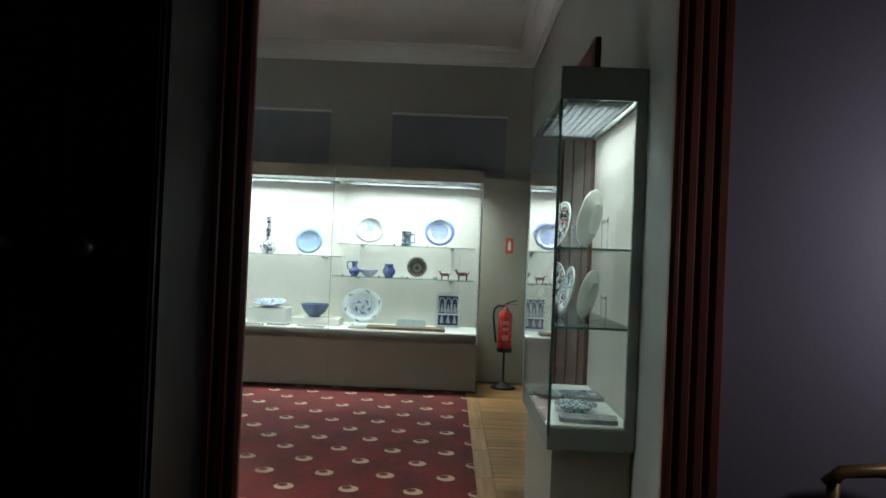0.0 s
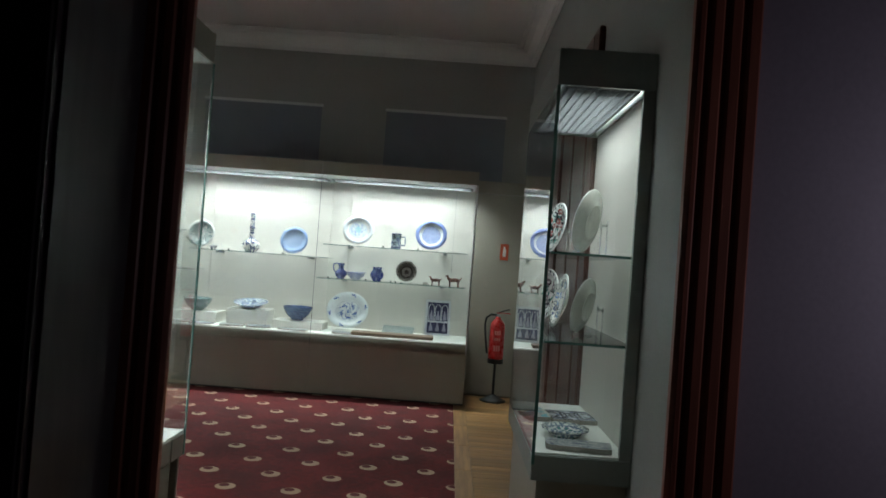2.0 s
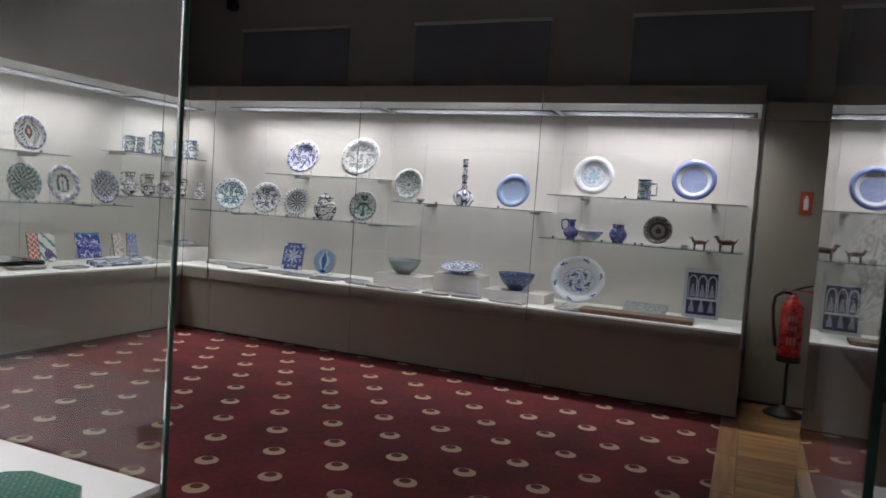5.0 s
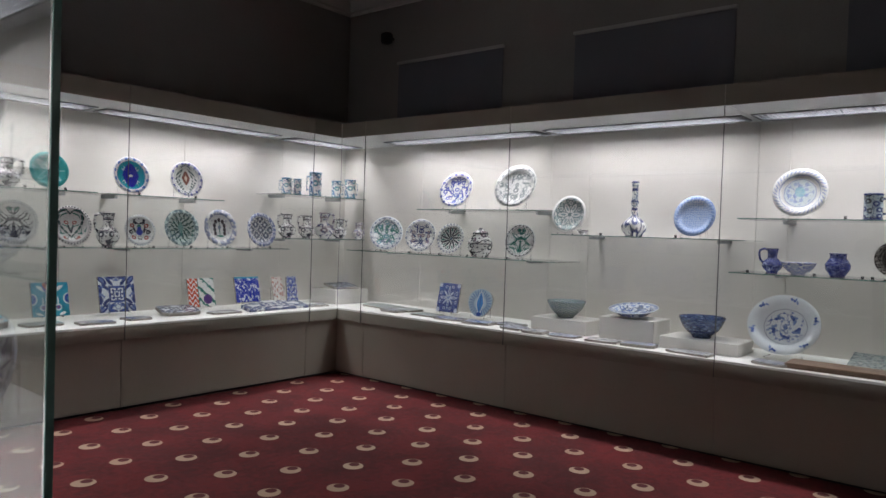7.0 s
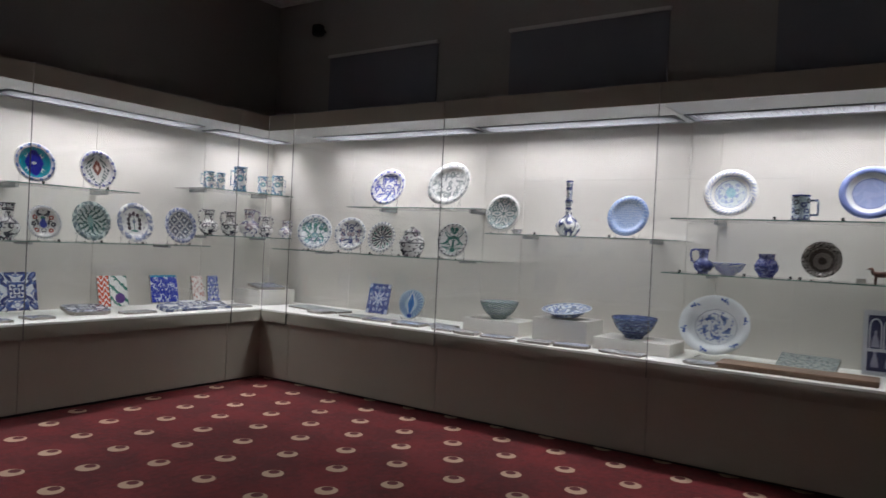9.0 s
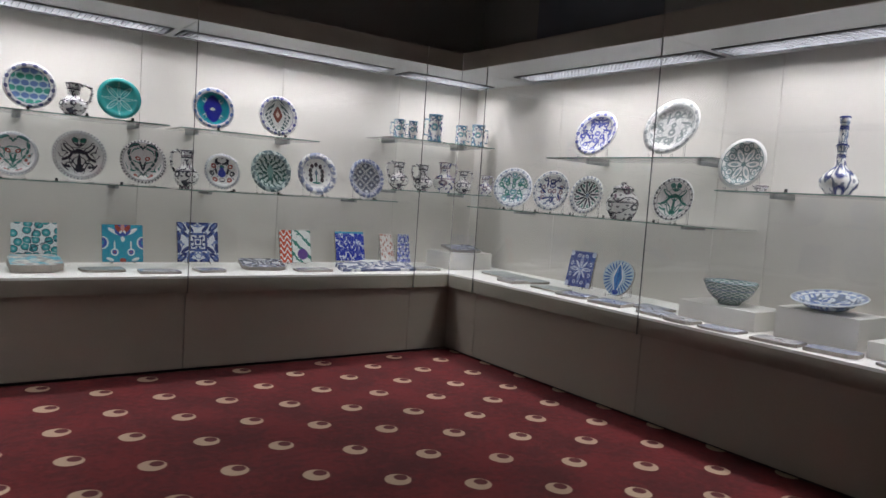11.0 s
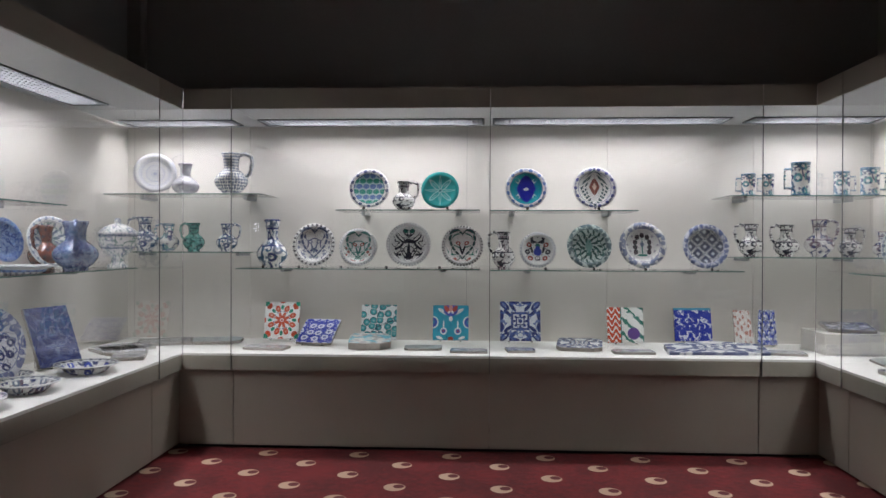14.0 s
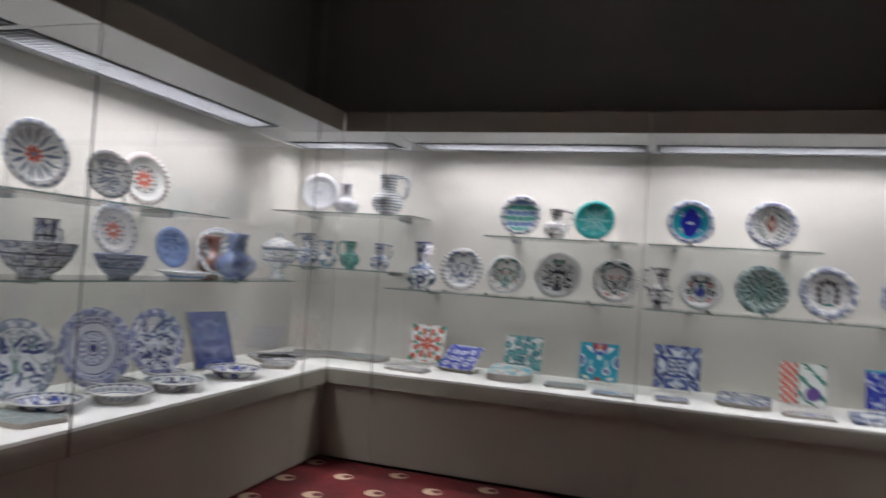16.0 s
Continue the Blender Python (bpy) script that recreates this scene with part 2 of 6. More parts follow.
class Painter:
    """Paints a glazed surface layer by layer in its own unit coordinates."""

    def __init__(self, name, shape, ground, seed, wobble=0.05):
        self.m, self.p = start_material(name)
        gx, gy, gz = split(coords("Generated"))
        self.seed, self.ground = seed, ground
        if shape == "pot":
            ang = M("DIVIDE", M("ARCTAN2", M("SUBTRACT", gx, 0.5), M("SUBTRACT", gy, 0.5)), math.pi)
            x, y = M("MULTIPLY", ang, 1.6), M("MULTIPLY", M("SUBTRACT", gz, 0.5), 2.0)
        else:
            x, y = M("MULTIPLY", M("SUBTRACT", gx, 0.5), 2.0), M("MULTIPLY", M("SUBTRACT", gy, 0.5), 2.0)
        raw = combine(x, y, seed)
        self.raw = raw
        w1 = M("MULTIPLY", M("SUBTRACT", noise_tex(raw, 3.6, 2), 0.5), wobble)
        w2 = M("MULTIPLY", M("SUBTRACT", noise_tex(combine(x, y, seed + 9.0), 3.6, 2), 0.5), wobble)
        self.x, self.y = M("ADD", x, w1), M("ADD", y, w2)
        self.mx, self.my = M("ABSOLUTE", self.x), M("ABSOLUTE", self.y)
        self.r = M("SQRT", M("ADD", M("POWER", self.x, 2.0), M("POWER", self.y, 2.0)))
        self.th = M("ARCTAN2", self.x, self.y)
        self.c = mixc(above(noise_tex(raw, 1.6, 3), 0.5, 0.3), tuple(k * 0.93 for k in ground), ground)

    def on(self, mask, colour, much=1.0):
        """Lays a colour over the mask, thinner here and there as a brush does."""
        ink = M("MULTIPLY", mask, much)
        self.c = mixc(ink, self.c, colour)
        return self

    def blot(self, cx, cy, a, b, turn=0.0, mirror=True, quarter=False):
        px, py = M("SUBTRACT", self.mx if mirror else self.x, cx), M("SUBTRACT", self.my if quarter else self.y, cy)
        return self.oval(px, py, a, b, turn)

    def oval(self, px, py, a, b, turn=0.0):
        ca, sa = math.cos(radians(turn)), math.sin(radians(turn))
        qx = M("ADD", M("MULTIPLY", px, ca / a), M("MULTIPLY", py, sa / a))
        qy = M("SUBTRACT", M("MULTIPLY", py, ca / b), M("MULTIPLY", px, sa / b))
        return M("SUBTRACT", 1.0, above(M("ADD", M("MULTIPLY", qx, qx), M("MULTIPLY", qy, qy)), 1.0, 0.16))

    def band(self, r0, r1, soft=0.012):
        return M("MULTIPLY", above(self.r, r0, soft), M("SUBTRACT", 1.0, above(self.r, r1, soft)))

    def ring(self, n, rm, a, b, shift=0.0, turn=0.0):
        """n ovals round the centre at radius rm; a along the radius, b across it."""
        f = M("SUBTRACT", M("FRACT", M("ADD", M("MULTIPLY", self.th, n / math.tau), shift + 10.0)), 0.5)
        la = M("MULTIPLY", f, math.tau / n)
        return self.oval(M("SUBTRACT", M("MULTIPLY", self.r, M("COSINE", la)), rm), M("MULTIPLY", self.r, M("SINE", la)), a, b, turn)

    def vine(self, scale, width, shift=0.0, mirror=True):
        """Curling lines."""
        n = noise_tex(combine(self.mx if mirror else self.x, self.y, self.seed + shift), scale, 1.0, 0.4)
        return M("SUBTRACT", 1.0, above(M("ABSOLUTE", M("SUBTRACT", n, 0.5)), width, width * 0.4))

    def sprigs(self, scale, size, shift=0.0, mirror=True, jitter=0.8):
        v = voronoi(combine(self.mx if mirror else self.x, self.y, self.seed + shift), scale, "F1", jitter)
        return M("SUBTRACT", 1.0, above(v.outputs["Distance"], size, 0.06)), split(v.outputs["Color"])[0]

    def ogee(self, a, b, cy=0.0, power=0.75):
        """A pointed oval of half width a and half height b."""
        q = M("SUBTRACT", 1.0, M("MINIMUM", M("DIVIDE", M("ABSOLUTE", M("SUBTRACT", self.y, cy)), b), 1.0))
        return M("MULTIPLY", M("SUBTRACT", M("MULTIPLY", M("POWER", q, power), a), self.mx), 1.0)

    def heart(self, size, cy=0.0):
        """Grows from inside a heart outwards; its outline is at one."""
        sy = M("DIVIDE", M("SUBTRACT", self.y, cy), size)
        sx = M("DIVIDE", self.mx, size)
        up = M("SUBTRACT", sy, M("MULTIPLY", M("SQRT", sx), 0.72))
        return M("SQRT", M("ADD", M("MULTIPLY", sx, sx), M("MULTIPLY", up, up)))

    def line(self, value, at, width):
        return M("SUBTRACT", 1.0, above(M("ABSOLUTE", M("SUBTRACT", value, at)), width, width * 0.4))

    def within(self, mask, other):
        return M("MULTIPLY", mask, other)

    def rim(self, kind, colour, at=0.8, n=30, ground=None):
        zone = above(self.r, at, 0.01)
        if ground:
            self.on(zone, ground)
        mid, half = (at + 1.0) / 2, (1.0 - at) / 2
        if kind == "ticks":
            self.on(self.ring(n, mid + 0.01, half * 0.7, 0.5 * math.pi * mid / n, 0.0, 28), colour, 0.85)
        elif kind == "blots":
            self.on(self.ring(n, mid, half * 0.62, 1.5 * mid / n), colour, 0.9)
            self.on(self.ring(n, mid + half * 0.2, half * 0.4, 1.6 * mid / n, 0.5), colour, 0.55)
        elif kind == "waves":
            self.on(self.ring(n, mid, half * 0.8, 0.8 * mid / n, 0.0, 40), colour, 0.75)
        elif kind == "wash":
            s, _ = self.sprigs(4.5, 0.42, 7.0, False)
            self.on(self.within(zone, s), colour, 0.8)
            self.on(self.within(zone, self.vine(3.0, 0.03, 3.0, False)), colour, 0.8)
        elif kind == "solid":
            self.on(zone, colour)
        self.on(self.band(at - 0.014, at + 0.008), colour, 0.85)
        return self

    def done(self, rough=0.14):
        link(self.c, self.p.inputs["Base Color"])
        self.p.inputs["Roughness"].default_value = rough
        self.p.inputs["Coat Weight"].default_value = 0.3
        self.p.inputs["Coat Roughness"].default_value = 0.08
        link(bump(noise_tex(self.raw, 7.0, 2), 0.08, 0.003), self.p.inputs["Normal"])
        return self.m


BONE = (0.80, 0.80, 0.77)
FOLIAGE, BRICK, SLATE = (0.04, 0.20, 0.16), (0.36, 0.07, 0.05), (0.16, 0.20, 0.28)


def painted_plate(name, style, seed, cols=(NAVY, COBALT, INK), ground=BONE, rim=None):
    """A plate's decoration: style names the drawing inside the rim."""
    k = Painter(name, "disc", ground, seed)
    a, b, c = cols
    well = M("SUBTRACT", 1.0, above(k.r, 0.76, 0.012))
    if style == "scales":
        row = M("MULTIPLY", k.y, 3.7)
        odd = M("FLOOR", M("MODULO", M("ADD", M("FLOOR", row), 20.0), 2.0))
        px = M("SUBTRACT", M("FRACT", M("ADD", M("MULTIPLY", k.x, 3.0), M("MULTIPLY", odd, 0.5))), 0.5)
        py = M("SUBTRACT", M("FRACT", row), 0.5)
        k.on(well, (0.50, 0.66, 0.68))
        k.on(M("MULTIPLY", well, k.oval(px, py, 0.46, 0.44)), mixc(odd, a, b))
    elif style == "crossed_star":
        for n, rm, la, lb, sh in ((4, 0.42, 0.36, 0.13, 0.0), (4, 0.36, 0.30, 0.075, 0.5)):
            k.on(k.ring(n, rm, la, lb, sh), a)
            k.on(k.ring(n, rm, la * 0.86, lb * 0.62, sh), k.ground)
            k.on(k.ring(n, rm + 0.02, la * 0.5, lb * 0.22, sh), a, 0.7)
        k.on(k.ring(8, 0.74, 0.06, 0.045, 0.5), a, 0.6)
        k.on(k.blot(0, 0, 0.06, 0.06), b)
    elif style == "medallion":
        k.on(well, a)
        k.on(k.ring(4, 0.50, 0.20, 0.10), (0.66, 0.74, 0.76))
        k.on(above(k.ogee(0.46, 0.66, 0.0, 0.55), 0.0, 0.015), b)
        k.on(k.ring(4, 0.60, 0.10, 0.07), a)
        k.on(k.blot(0, -0.02, 0.13, 0.07), BONE)
        k.on(k.blot(0, 0.02, 0.05, 0.05), BONE)
    elif style == "almond":
        leaf = above(M("SINE", M("ADD", M("MULTIPLY", k.y, 30.0), M("MULTIPLY", k.mx, 24.0))), -0.3, 0.25)
        for size, w in ((0.60, 0.055), (0.42, 0.045)):
            k.on(M("MULTIPLY", leaf, k.line(k.ogee(size, 0.80, 0.0, 0.6), 0.0, w)), a)
        k.on(above(k.ogee(0.24, 0.40, 0.08, 0.6), 0.0, 0.012), b)
        k.on(above(k.ogee(0.10, 0.18, 0.08, 0.8), 0.0, 0.012), (0.78, 0.60, 0.50))
    elif style == "heart":
        h = k.heart(0.62, -0.06)
        leaf = above(M("SINE", M("ADD", M("MULTIPLY", k.y, 22.0), M("MULTIPLY", k.mx, 9.0))), -0.75, 0.3)
        k.on(M("MULTIPLY", leaf, k.line(h, 0.96, 0.10)), a)
        k.on(k.line(h, 0.96, 0.025), c)
        inside = M("SUBTRACT", 1.0, above(h, 0.80, 0.02))
        k.on(M("MULTIPLY", inside, k.vine(1.5, 0.022)), c)
        k.on(k.blot(0.20, 0.16, 0.12, 0.09, 30), b)
        k.on(k.blot(0.20, 0.16, 0.05, 0.04, 30), BONE)
        k.on(k.blot(0.07, -0.16, 0.045, 0.24, -16), a)
        out = M("MULTIPLY", well, above(h, 1.12, 0.02))
        s, _ = k.sprigs(3.2, 0.24, 4.0)
        k.on(M("MULTIPLY", out, s), b, 0.9)
        k.on(M("MULTIPLY", out, k.vine(2.2, 0.018, 6.0)), c)
    elif style == "palmettes":
        for cx, cy, la, lb, t in ((0.34, 0.26, 0.30, 0.10, 38), (0.42, -0.06, 0.26, 0.085, -40), (0.20, -0.40, 0.34, 0.085, 60), (0.48, -0.42, 0.18, 0.07, 20), (0.14, 0.52, 0.20, 0.07, 50)):
            k.on(k.blot(cx, cy, la, lb, t), a)
            k.on(k.blot(cx + 0.03, cy + 0.05, la * 0.62, lb * 0.5, t), BONE)
        k.on(k.blot(0, -0.30, 0.07, 0.38), b)
        k.on(k.blot(0, 0.18, 0.16, 0.10), b)
        k.on(k.blot(0.14, 0.62, 0.12, 0.09, 20), FOLIAGE)
        k.on(M("MULTIPLY", well, k.vine(2.3, 0.020)), a)
    elif style == "bud":
        for cx, cy, col in ((0.46, 0.30, BRICK), (0.40, -0.46, BRICK), (0.56, -0.10, a)):
            k.on(k.blot(cx, cy, 0.15, 0.13, 25), col)
            k.on(k.blot(cx, cy, 0.06, 0.05), BONE)
        k.on(k.blot(0.20, 0.48, 0.19, 0.06, 20), a)
        k.on(k.blot(0.32, 0.02, 0.06, 0.20, -14), a)
        k.on(k.blot(0, 0.26, 0.13, 0.12), FOLIAGE)
        k.on(k.blot(0, -0.10, 0.22, 0.22), b)
        k.on(k.blot(0, 0.08, 0.13, 0.16), b)
        k.on(M("MULTIPLY", k.band(0.34, 0.76), k.vine(2.6, 0.022)), a)
    elif style == "leaf_spray":
        for n, rm, la, lb, sh, t in ((9, 0.30, 0.15, 0.05, 0.0, 25), (13, 0.50, 0.13, 0.05, 0.3, 25), (17, 0.68, 0.10, 0.045, 0.6, -25)):
            k.on(k.ring(n, rm, la, lb, sh, t), a)
        k.on(M("MULTIPLY", well, k.vine(2.6, 0.028)), b)
        k.on(above(k.ogee(0.18, 0.34, 0.02, 0.7), 0.0, 0.015), c, 0.8)
    elif style == "fruit_tree":
        for cx, cy in ((0.0, 0.44), (0.21, 0.36), (0.30, 0.15), (0.30, -0.07), (0.28, -0.28)):
            k.on(k.blot(cx, cy, 0.095, 0.115), a)
        k.on(k.blot(0, -0.08, 0.03, 0.36), b)
        k.on(k.line(k.r, 0.30, 0.012), b, 0.4)
        k.on(k.blot(0, 0.05, 0.09, 0.10), SLATE)
        k.on(k.blot(0, -0.42, 0.22, 0.05), FOLIAGE)
        s, _ = k.sprigs(4.0, 0.22, 3.0)
        k.on(M("MULTIPLY", k.band(0.54, 0.74), s), c, 0.7)
    elif style == "lattice":
        f = 3.1
        p1 = M("ABSOLUTE", M("SUBTRACT", M("FRACT", M("MULTIPLY", M("ADD", k.x, M("ADD", k.y, 20.0)), f / 2)), 0.5))
        p2 = M("ABSOLUTE", M("SUBTRACT", M("FRACT", M("MULTIPLY", M("ADD", M("SUBTRACT", k.x, k.y), 20.0), f / 2)), 0.5))
        k.on(well, a)
        near = M("MINIMUM", p1, p2)
        k.on(M("MULTIPLY", well, M("SUBTRACT", 1.0, above(near, 0.085, 0.03))), (0.70, 0.72, 0.72))
        k.on(M("MULTIPLY", well, M("SUBTRACT", 1.0, above(near, 0.03, 0.02))), b)
        k.on(M("MULTIPLY", well, above(near, 0.36, 0.03)), (0.5, 0.54, 0.58))
    elif style == "wheel":
        k.on(k.ring(11, 0.40, 0.34, 0.055, 0.0, 6), a)
        k.on(k.ring(11, 0.58, 0.12, 0.05, 0.5), b)
        k.on(k.ring(22, 0.70, 0.04, 0.05), a)
        k.on(k.blot(0, 0, 0.10, 0.10), c)
    elif style == "strapwork":
        for n, rm, la, lb, sh in ((6, 0.38, 0.34, 0.17, 0.0), (6, 0.62, 0.16, 0.17, 0.5), (12, 0.74, 0.11, 0.12, 0.0)):
            k.on(k.ring(n, rm, la, lb, sh), a)
            k.on(k.ring(n, rm, la - 0.05, lb - 0.05, sh), k.ground)
            k.on(k.ring(n, rm, la * 0.45, lb * 0.35, sh), b)
        k.on(k.line(k.r, 0.86, 0.016), a)
        k.on(k.blot(0, 0, 0.06, 0.06), a)
    elif style == "net":
        s, _ = k.sprigs(9.0, 0.34, 0.0, False, 0.35)
        k.on(s, a, 0.75)
        k.on(k.ring(30, 0.86, 0.10, 0.05, 0.0, 40), b, 0.7)
    elif style == "landscape":
        k.on(M("SUBTRACT", 1.0, above(k.r, 0.56, 0.015)), (0.72, 0.79, 0.80))
        s, q = k.sprigs(4.6, 0.34, 2.0, False)
        k.on(M("MULTIPLY", M("SUBTRACT", 1.0, above(k.r, 0.50, 0.04)), s), mixc(q, a, b), 0.6)
        k.on(M("MULTIPLY", M("SUBTRACT", 1.0, above(k.r, 0.48, 0.04)), k.vine(3.0, 0.03, 1.0, False)), a, 0.7)
        k.on(k.blot(0.0, 0.05, 0.18, 0.22, 20, False), (0.30, 0.60, 0.66), 0.7)
        k.on(k.line(k.r, 0.57, 0.014), a, 0.7)
    elif style == "blue_centre":
        k.on(M("SUBTRACT", 1.0, above(k.r, 0.56, 0.01)), a)
        k.on(M("MULTIPLY", M("SUBTRACT", 1.0, above(k.r, 0.55, 0.01)), k.vine(2.2, 0.05, 2.0, False)), b, 0.6)
        k.on(k.line(k.r, 0.57, 0.012), c)
    elif style == "clusters":
        k.on(k.band(0.575, 0.60), SLATE, 0.6)
        for n, rm, sh, big in ((5, 0.34, 0.0, 1.0), (1, 0.0, 0.0, 1.0), (6, 0.86, 0.25, 0.8)):
            for da, db, la, lb, t in ((0.0, 0.0, 0.06, 0.05, 0), (0.03, 0.08, 0.05, 0.06, 30), (-0.04, -0.09, 0.04, 0.07, 60), (0.07, -0.03, 0.05, 0.03, 0)):
                k.on(k.ring(n, rm + da * big, la * big, lb * big, sh + db * n / max(0.3, rm) / math.tau, t), a if db >= 0 else b)
        s, q = k.sprigs(6.0, 0.22, 5.0, False)
        k.on(M("MULTIPLY", M("SUBTRACT", 1.0, above(k.r, 0.54, 0.02)), s), b, 0.8)
        k.on(M("MULTIPLY", M("SUBTRACT", 1.0, above(k.r, 0.54, 0.02)), k.vine(3.2, 0.016, 1.0, False)), a, 0.6)
    elif style == "rings":
        for r0, r1, col, much in ((0.0, 0.10, a, 1), (0.16, 0.19, a, 1), (0.24, 0.36, b, 0.8), (0.40, 0.43, a, 1), (0.62, 0.65, a, 1), (0.68, 0.76, b, 0.5)):
            k.on(k.band(r0 - 0.02 if r0 == 0 else r0, r1), col, much)
        k.on(k.ring(14, 0.30, 0.05, 0.03), BONE)
        k.on(k.ring(20, 0.72, 0.03, 0.03), a)
    elif style == "sunburst":
        k.on(k.ring(14, 0.52, 0.24, 0.05), a)
        k.on(k.ring(14, 0.66, 0.05, 0.03, 0.5), b)
        k.on(k.ring(9, 0.17, 0.10, 0.05), c)
        k.on(k.blot(0, 0, 0.08, 0.08), a)
    elif style == "red_star":
        k.on(k.ring(10, 0.20, 0.18, 0.06), c)
        k.on(k.ring(10, 0.42, 0.07, 0.05, 0.5), a)
        k.on(k.line(k.r, 0.50, 0.014), a)
        k.on(k.blot(0, 0, 0.07, 0.07), BONE)
    else:
        s, q = k.sprigs(2.9, 0.34, 0.0)
        t, _ = k.sprigs(2.9, 0.13, 0.0)
        k.on(M("MULTIPLY", well, k.vine(2.0, 0.022)), c)
        k.on(M("MULTIPLY", well, s), mixc(above(q, 0.5), a, b))
        k.on(M("MULTIPLY", well, t), k.ground)
        k.on(k.ring(7, 0.46, 0.20, 0.045, 0.2, 35), a)
        k.on(M("MULTIPLY", well, k.vine(4.0, 0.014, 5.0)), a, 0.7)
    if rim:
        kind, colour, at, n = rim
        k.rim(kind, colour, at, n, BONE if style in ("scales", "medallion") else None)
    return k.done()


def painted_pot(name, seed, cols, ground=BONE, bands=((-0.1, 0.03), (0.62, 0.04)), scale=1.7, size=0.34, lines=0.022):
    """A vessel's decoration: flower heads on curling stems between bands."""
    k = Painter(name, "pot", ground, seed, 0.08)
    a, b, c = cols
    s, q = k.sprigs(scale, size, 0.0, False)
    t, _ = k.sprigs(scale, size * 0.42, 0.0, False)
    k.on(k.vine(scale * 0.9, lines, 2.0, False), c)
    k.on(s, mixc(above(q, 0.5), a, b))
    k.on(t, ground)
    leaf, _ = k.sprigs(scale * 2.2, 0.20, 5.0, False)
    k.on(leaf, c, 0.8)
    for y, w in bands:
        k.on(k.line(k.y, y, w), a)
        k.on(k.line(k.y, y + 2.2 * w, w * 0.4), b)
    k.on(k.line(k.y, 0.98, 0.04), a)
    return k.done()


def painted_tile(name, style, seed, ground, cols):
    k = Painter(name, "tile", ground, seed, 0.04)
    a, b, c = cols
    if style == "star":
        k.on(k.ring(8, 0.66, 0.19, 0.14), a)
        k.on(k.ring(8, 1.06, 0.15, 0.18, 0.5), a)
        k.on(k.ring(8, 0.70, 0.13, 0.09, 0.5), b)
        k.on(k.ring(8, 0.26, 0.20, 0.085), a)
        k.on(k.blot(0, 0, 0.10, 0.10), BONE)
        k.on(k.blot(0, 0, 0.06, 0.06), a)
        k.on(k.blot(0.92, 0.92, 0.17, 0.17, 0, True, True), b)
        k.on(k.ring(16, 0.47, 0.04, 0.03), c)
        k.on(k.ring(8, 0.66, 0.07, 0.05), (0.66, 0.30, 0.22))
    elif style == "blossom":
        v = voronoi(combine(k.x, k.y, seed), 1.9, "F1", 0.45)
        d = v.outputs["Distance"]
        k.on(k.vine(2.2, 0.03, 3.0, False), b, 0.7)
        k.on(M("SUBTRACT", 1.0, above(d, 0.36, 0.04)), a)
        k.on(M("SUBTRACT", 1.0, above(d, 0.17, 0.03)), b)
        k.on(M("SUBTRACT", 1.0, above(d, 0.09, 0.03)), c)
        s, _ = k.sprigs(4.6, 0.20, 5.0, False)
        k.on(s, a, 0.7)
    elif style == "branch":
        v = voronoi(combine(k.x, k.y, seed), 2.3, "F1", 0.7)
        e = voronoi(combine(k.x, k.y, seed), 2.3, "DISTANCE_TO_EDGE", 0.7)
        near = M("SUBTRACT", 1.0, above(v.outputs["Distance"], 0.46, 0.03))
        k.on(near, c)
        k.on(M("SUBTRACT", 1.0, above(v.outputs["Distance"], 0.38, 0.03)), a)
        k.on(M("SUBTRACT", 1.0, above(v.outputs["Distance"], 0.15, 0.05)), b)
        k.on(k.line(k.y, M("SUBTRACT", M("MULTIPLY", k.x, 0.62), M("ADD", 0.25, M("MULTIPLY", M("MULTIPLY", k.x, k.x), 0.25))), 0.035), c)
        k.on(k.line(k.x, M("ADD", -0.15, M("MULTIPLY", M("MULTIPLY", k.y, k.y), 0.45)), 0.028), c)
        k.on(M("SUBTRACT", 1.0, above(e.outputs["Distance"], 0.03, 0.015)), ground)
    elif style == "palmette":
        k.on(k.vine(1.6, 0.025), b, 0.9)
        for cx, cy, la, lb, col in ((0.98, 0.02, 0.30, 0.34, BONE), (1.0, 0.02, 0.24, 0.28, a), (1.0, 0.02, 0.10, 0.12, b), (0.40, -0.48, 0.19, 0.20, BONE), (0.40, -0.48, 0.12, 0.13, a), (0.40, -0.48, 0.05, 0.05, c)):
            k.on(k.blot(cx, cy, la, lb), col)
        k.on(k.blot(0.40, -0.12, 0.04, 0.26), BONE)
        k.on(k.blot(0.42, 0.62, 0.34, 0.10, 32), BONE)
        k.on(k.blot(0.0, 0.72, 0.40, 0.36), a)
        k.on(k.blot(0.22, 0.78, 0.12, 0.24, -35), c)
        k.on(k.blot(0.0, 0.86, 0.10, 0.26), (0.62, 0.30, 0.26))
        k.on(k.blot(0.10, 0.60, 0.06, 0.10, 30), BONE)
        k.on(k.blot(0.0, 0.22, 0.10, 0.15), BONE)
        k.on(k.blot(0.0, -0.92, 0.16, 0.12), c)
        k.on(k.blot(0.62, -0.86, 0.20, 0.08, 20), BONE)
    elif style == "rosette":
        dia = M("MAXIMUM", k.mx, k.my)
        k.on(k.blot(0.80, 0.80, 0.34, 0.15, 45, True, True), a)
        k.on(k.blot(0.62, 0.40, 0.26, 0.09, 40, True, True), a)
        k.on(k.blot(0.38, 0.70, 0.26, 0.09, 50, True, True), a)
        k.on(k.blot(0.95, 0.30, 0.14, 0.26, 0, True, True), a)
        k.on(k.blot(0.30, 0.97, 0.26, 0.12, 0, True, True), a)
        k.on(k.blot(0.80, 0.80, 0.16, 0.05, 45, True, True), ground)
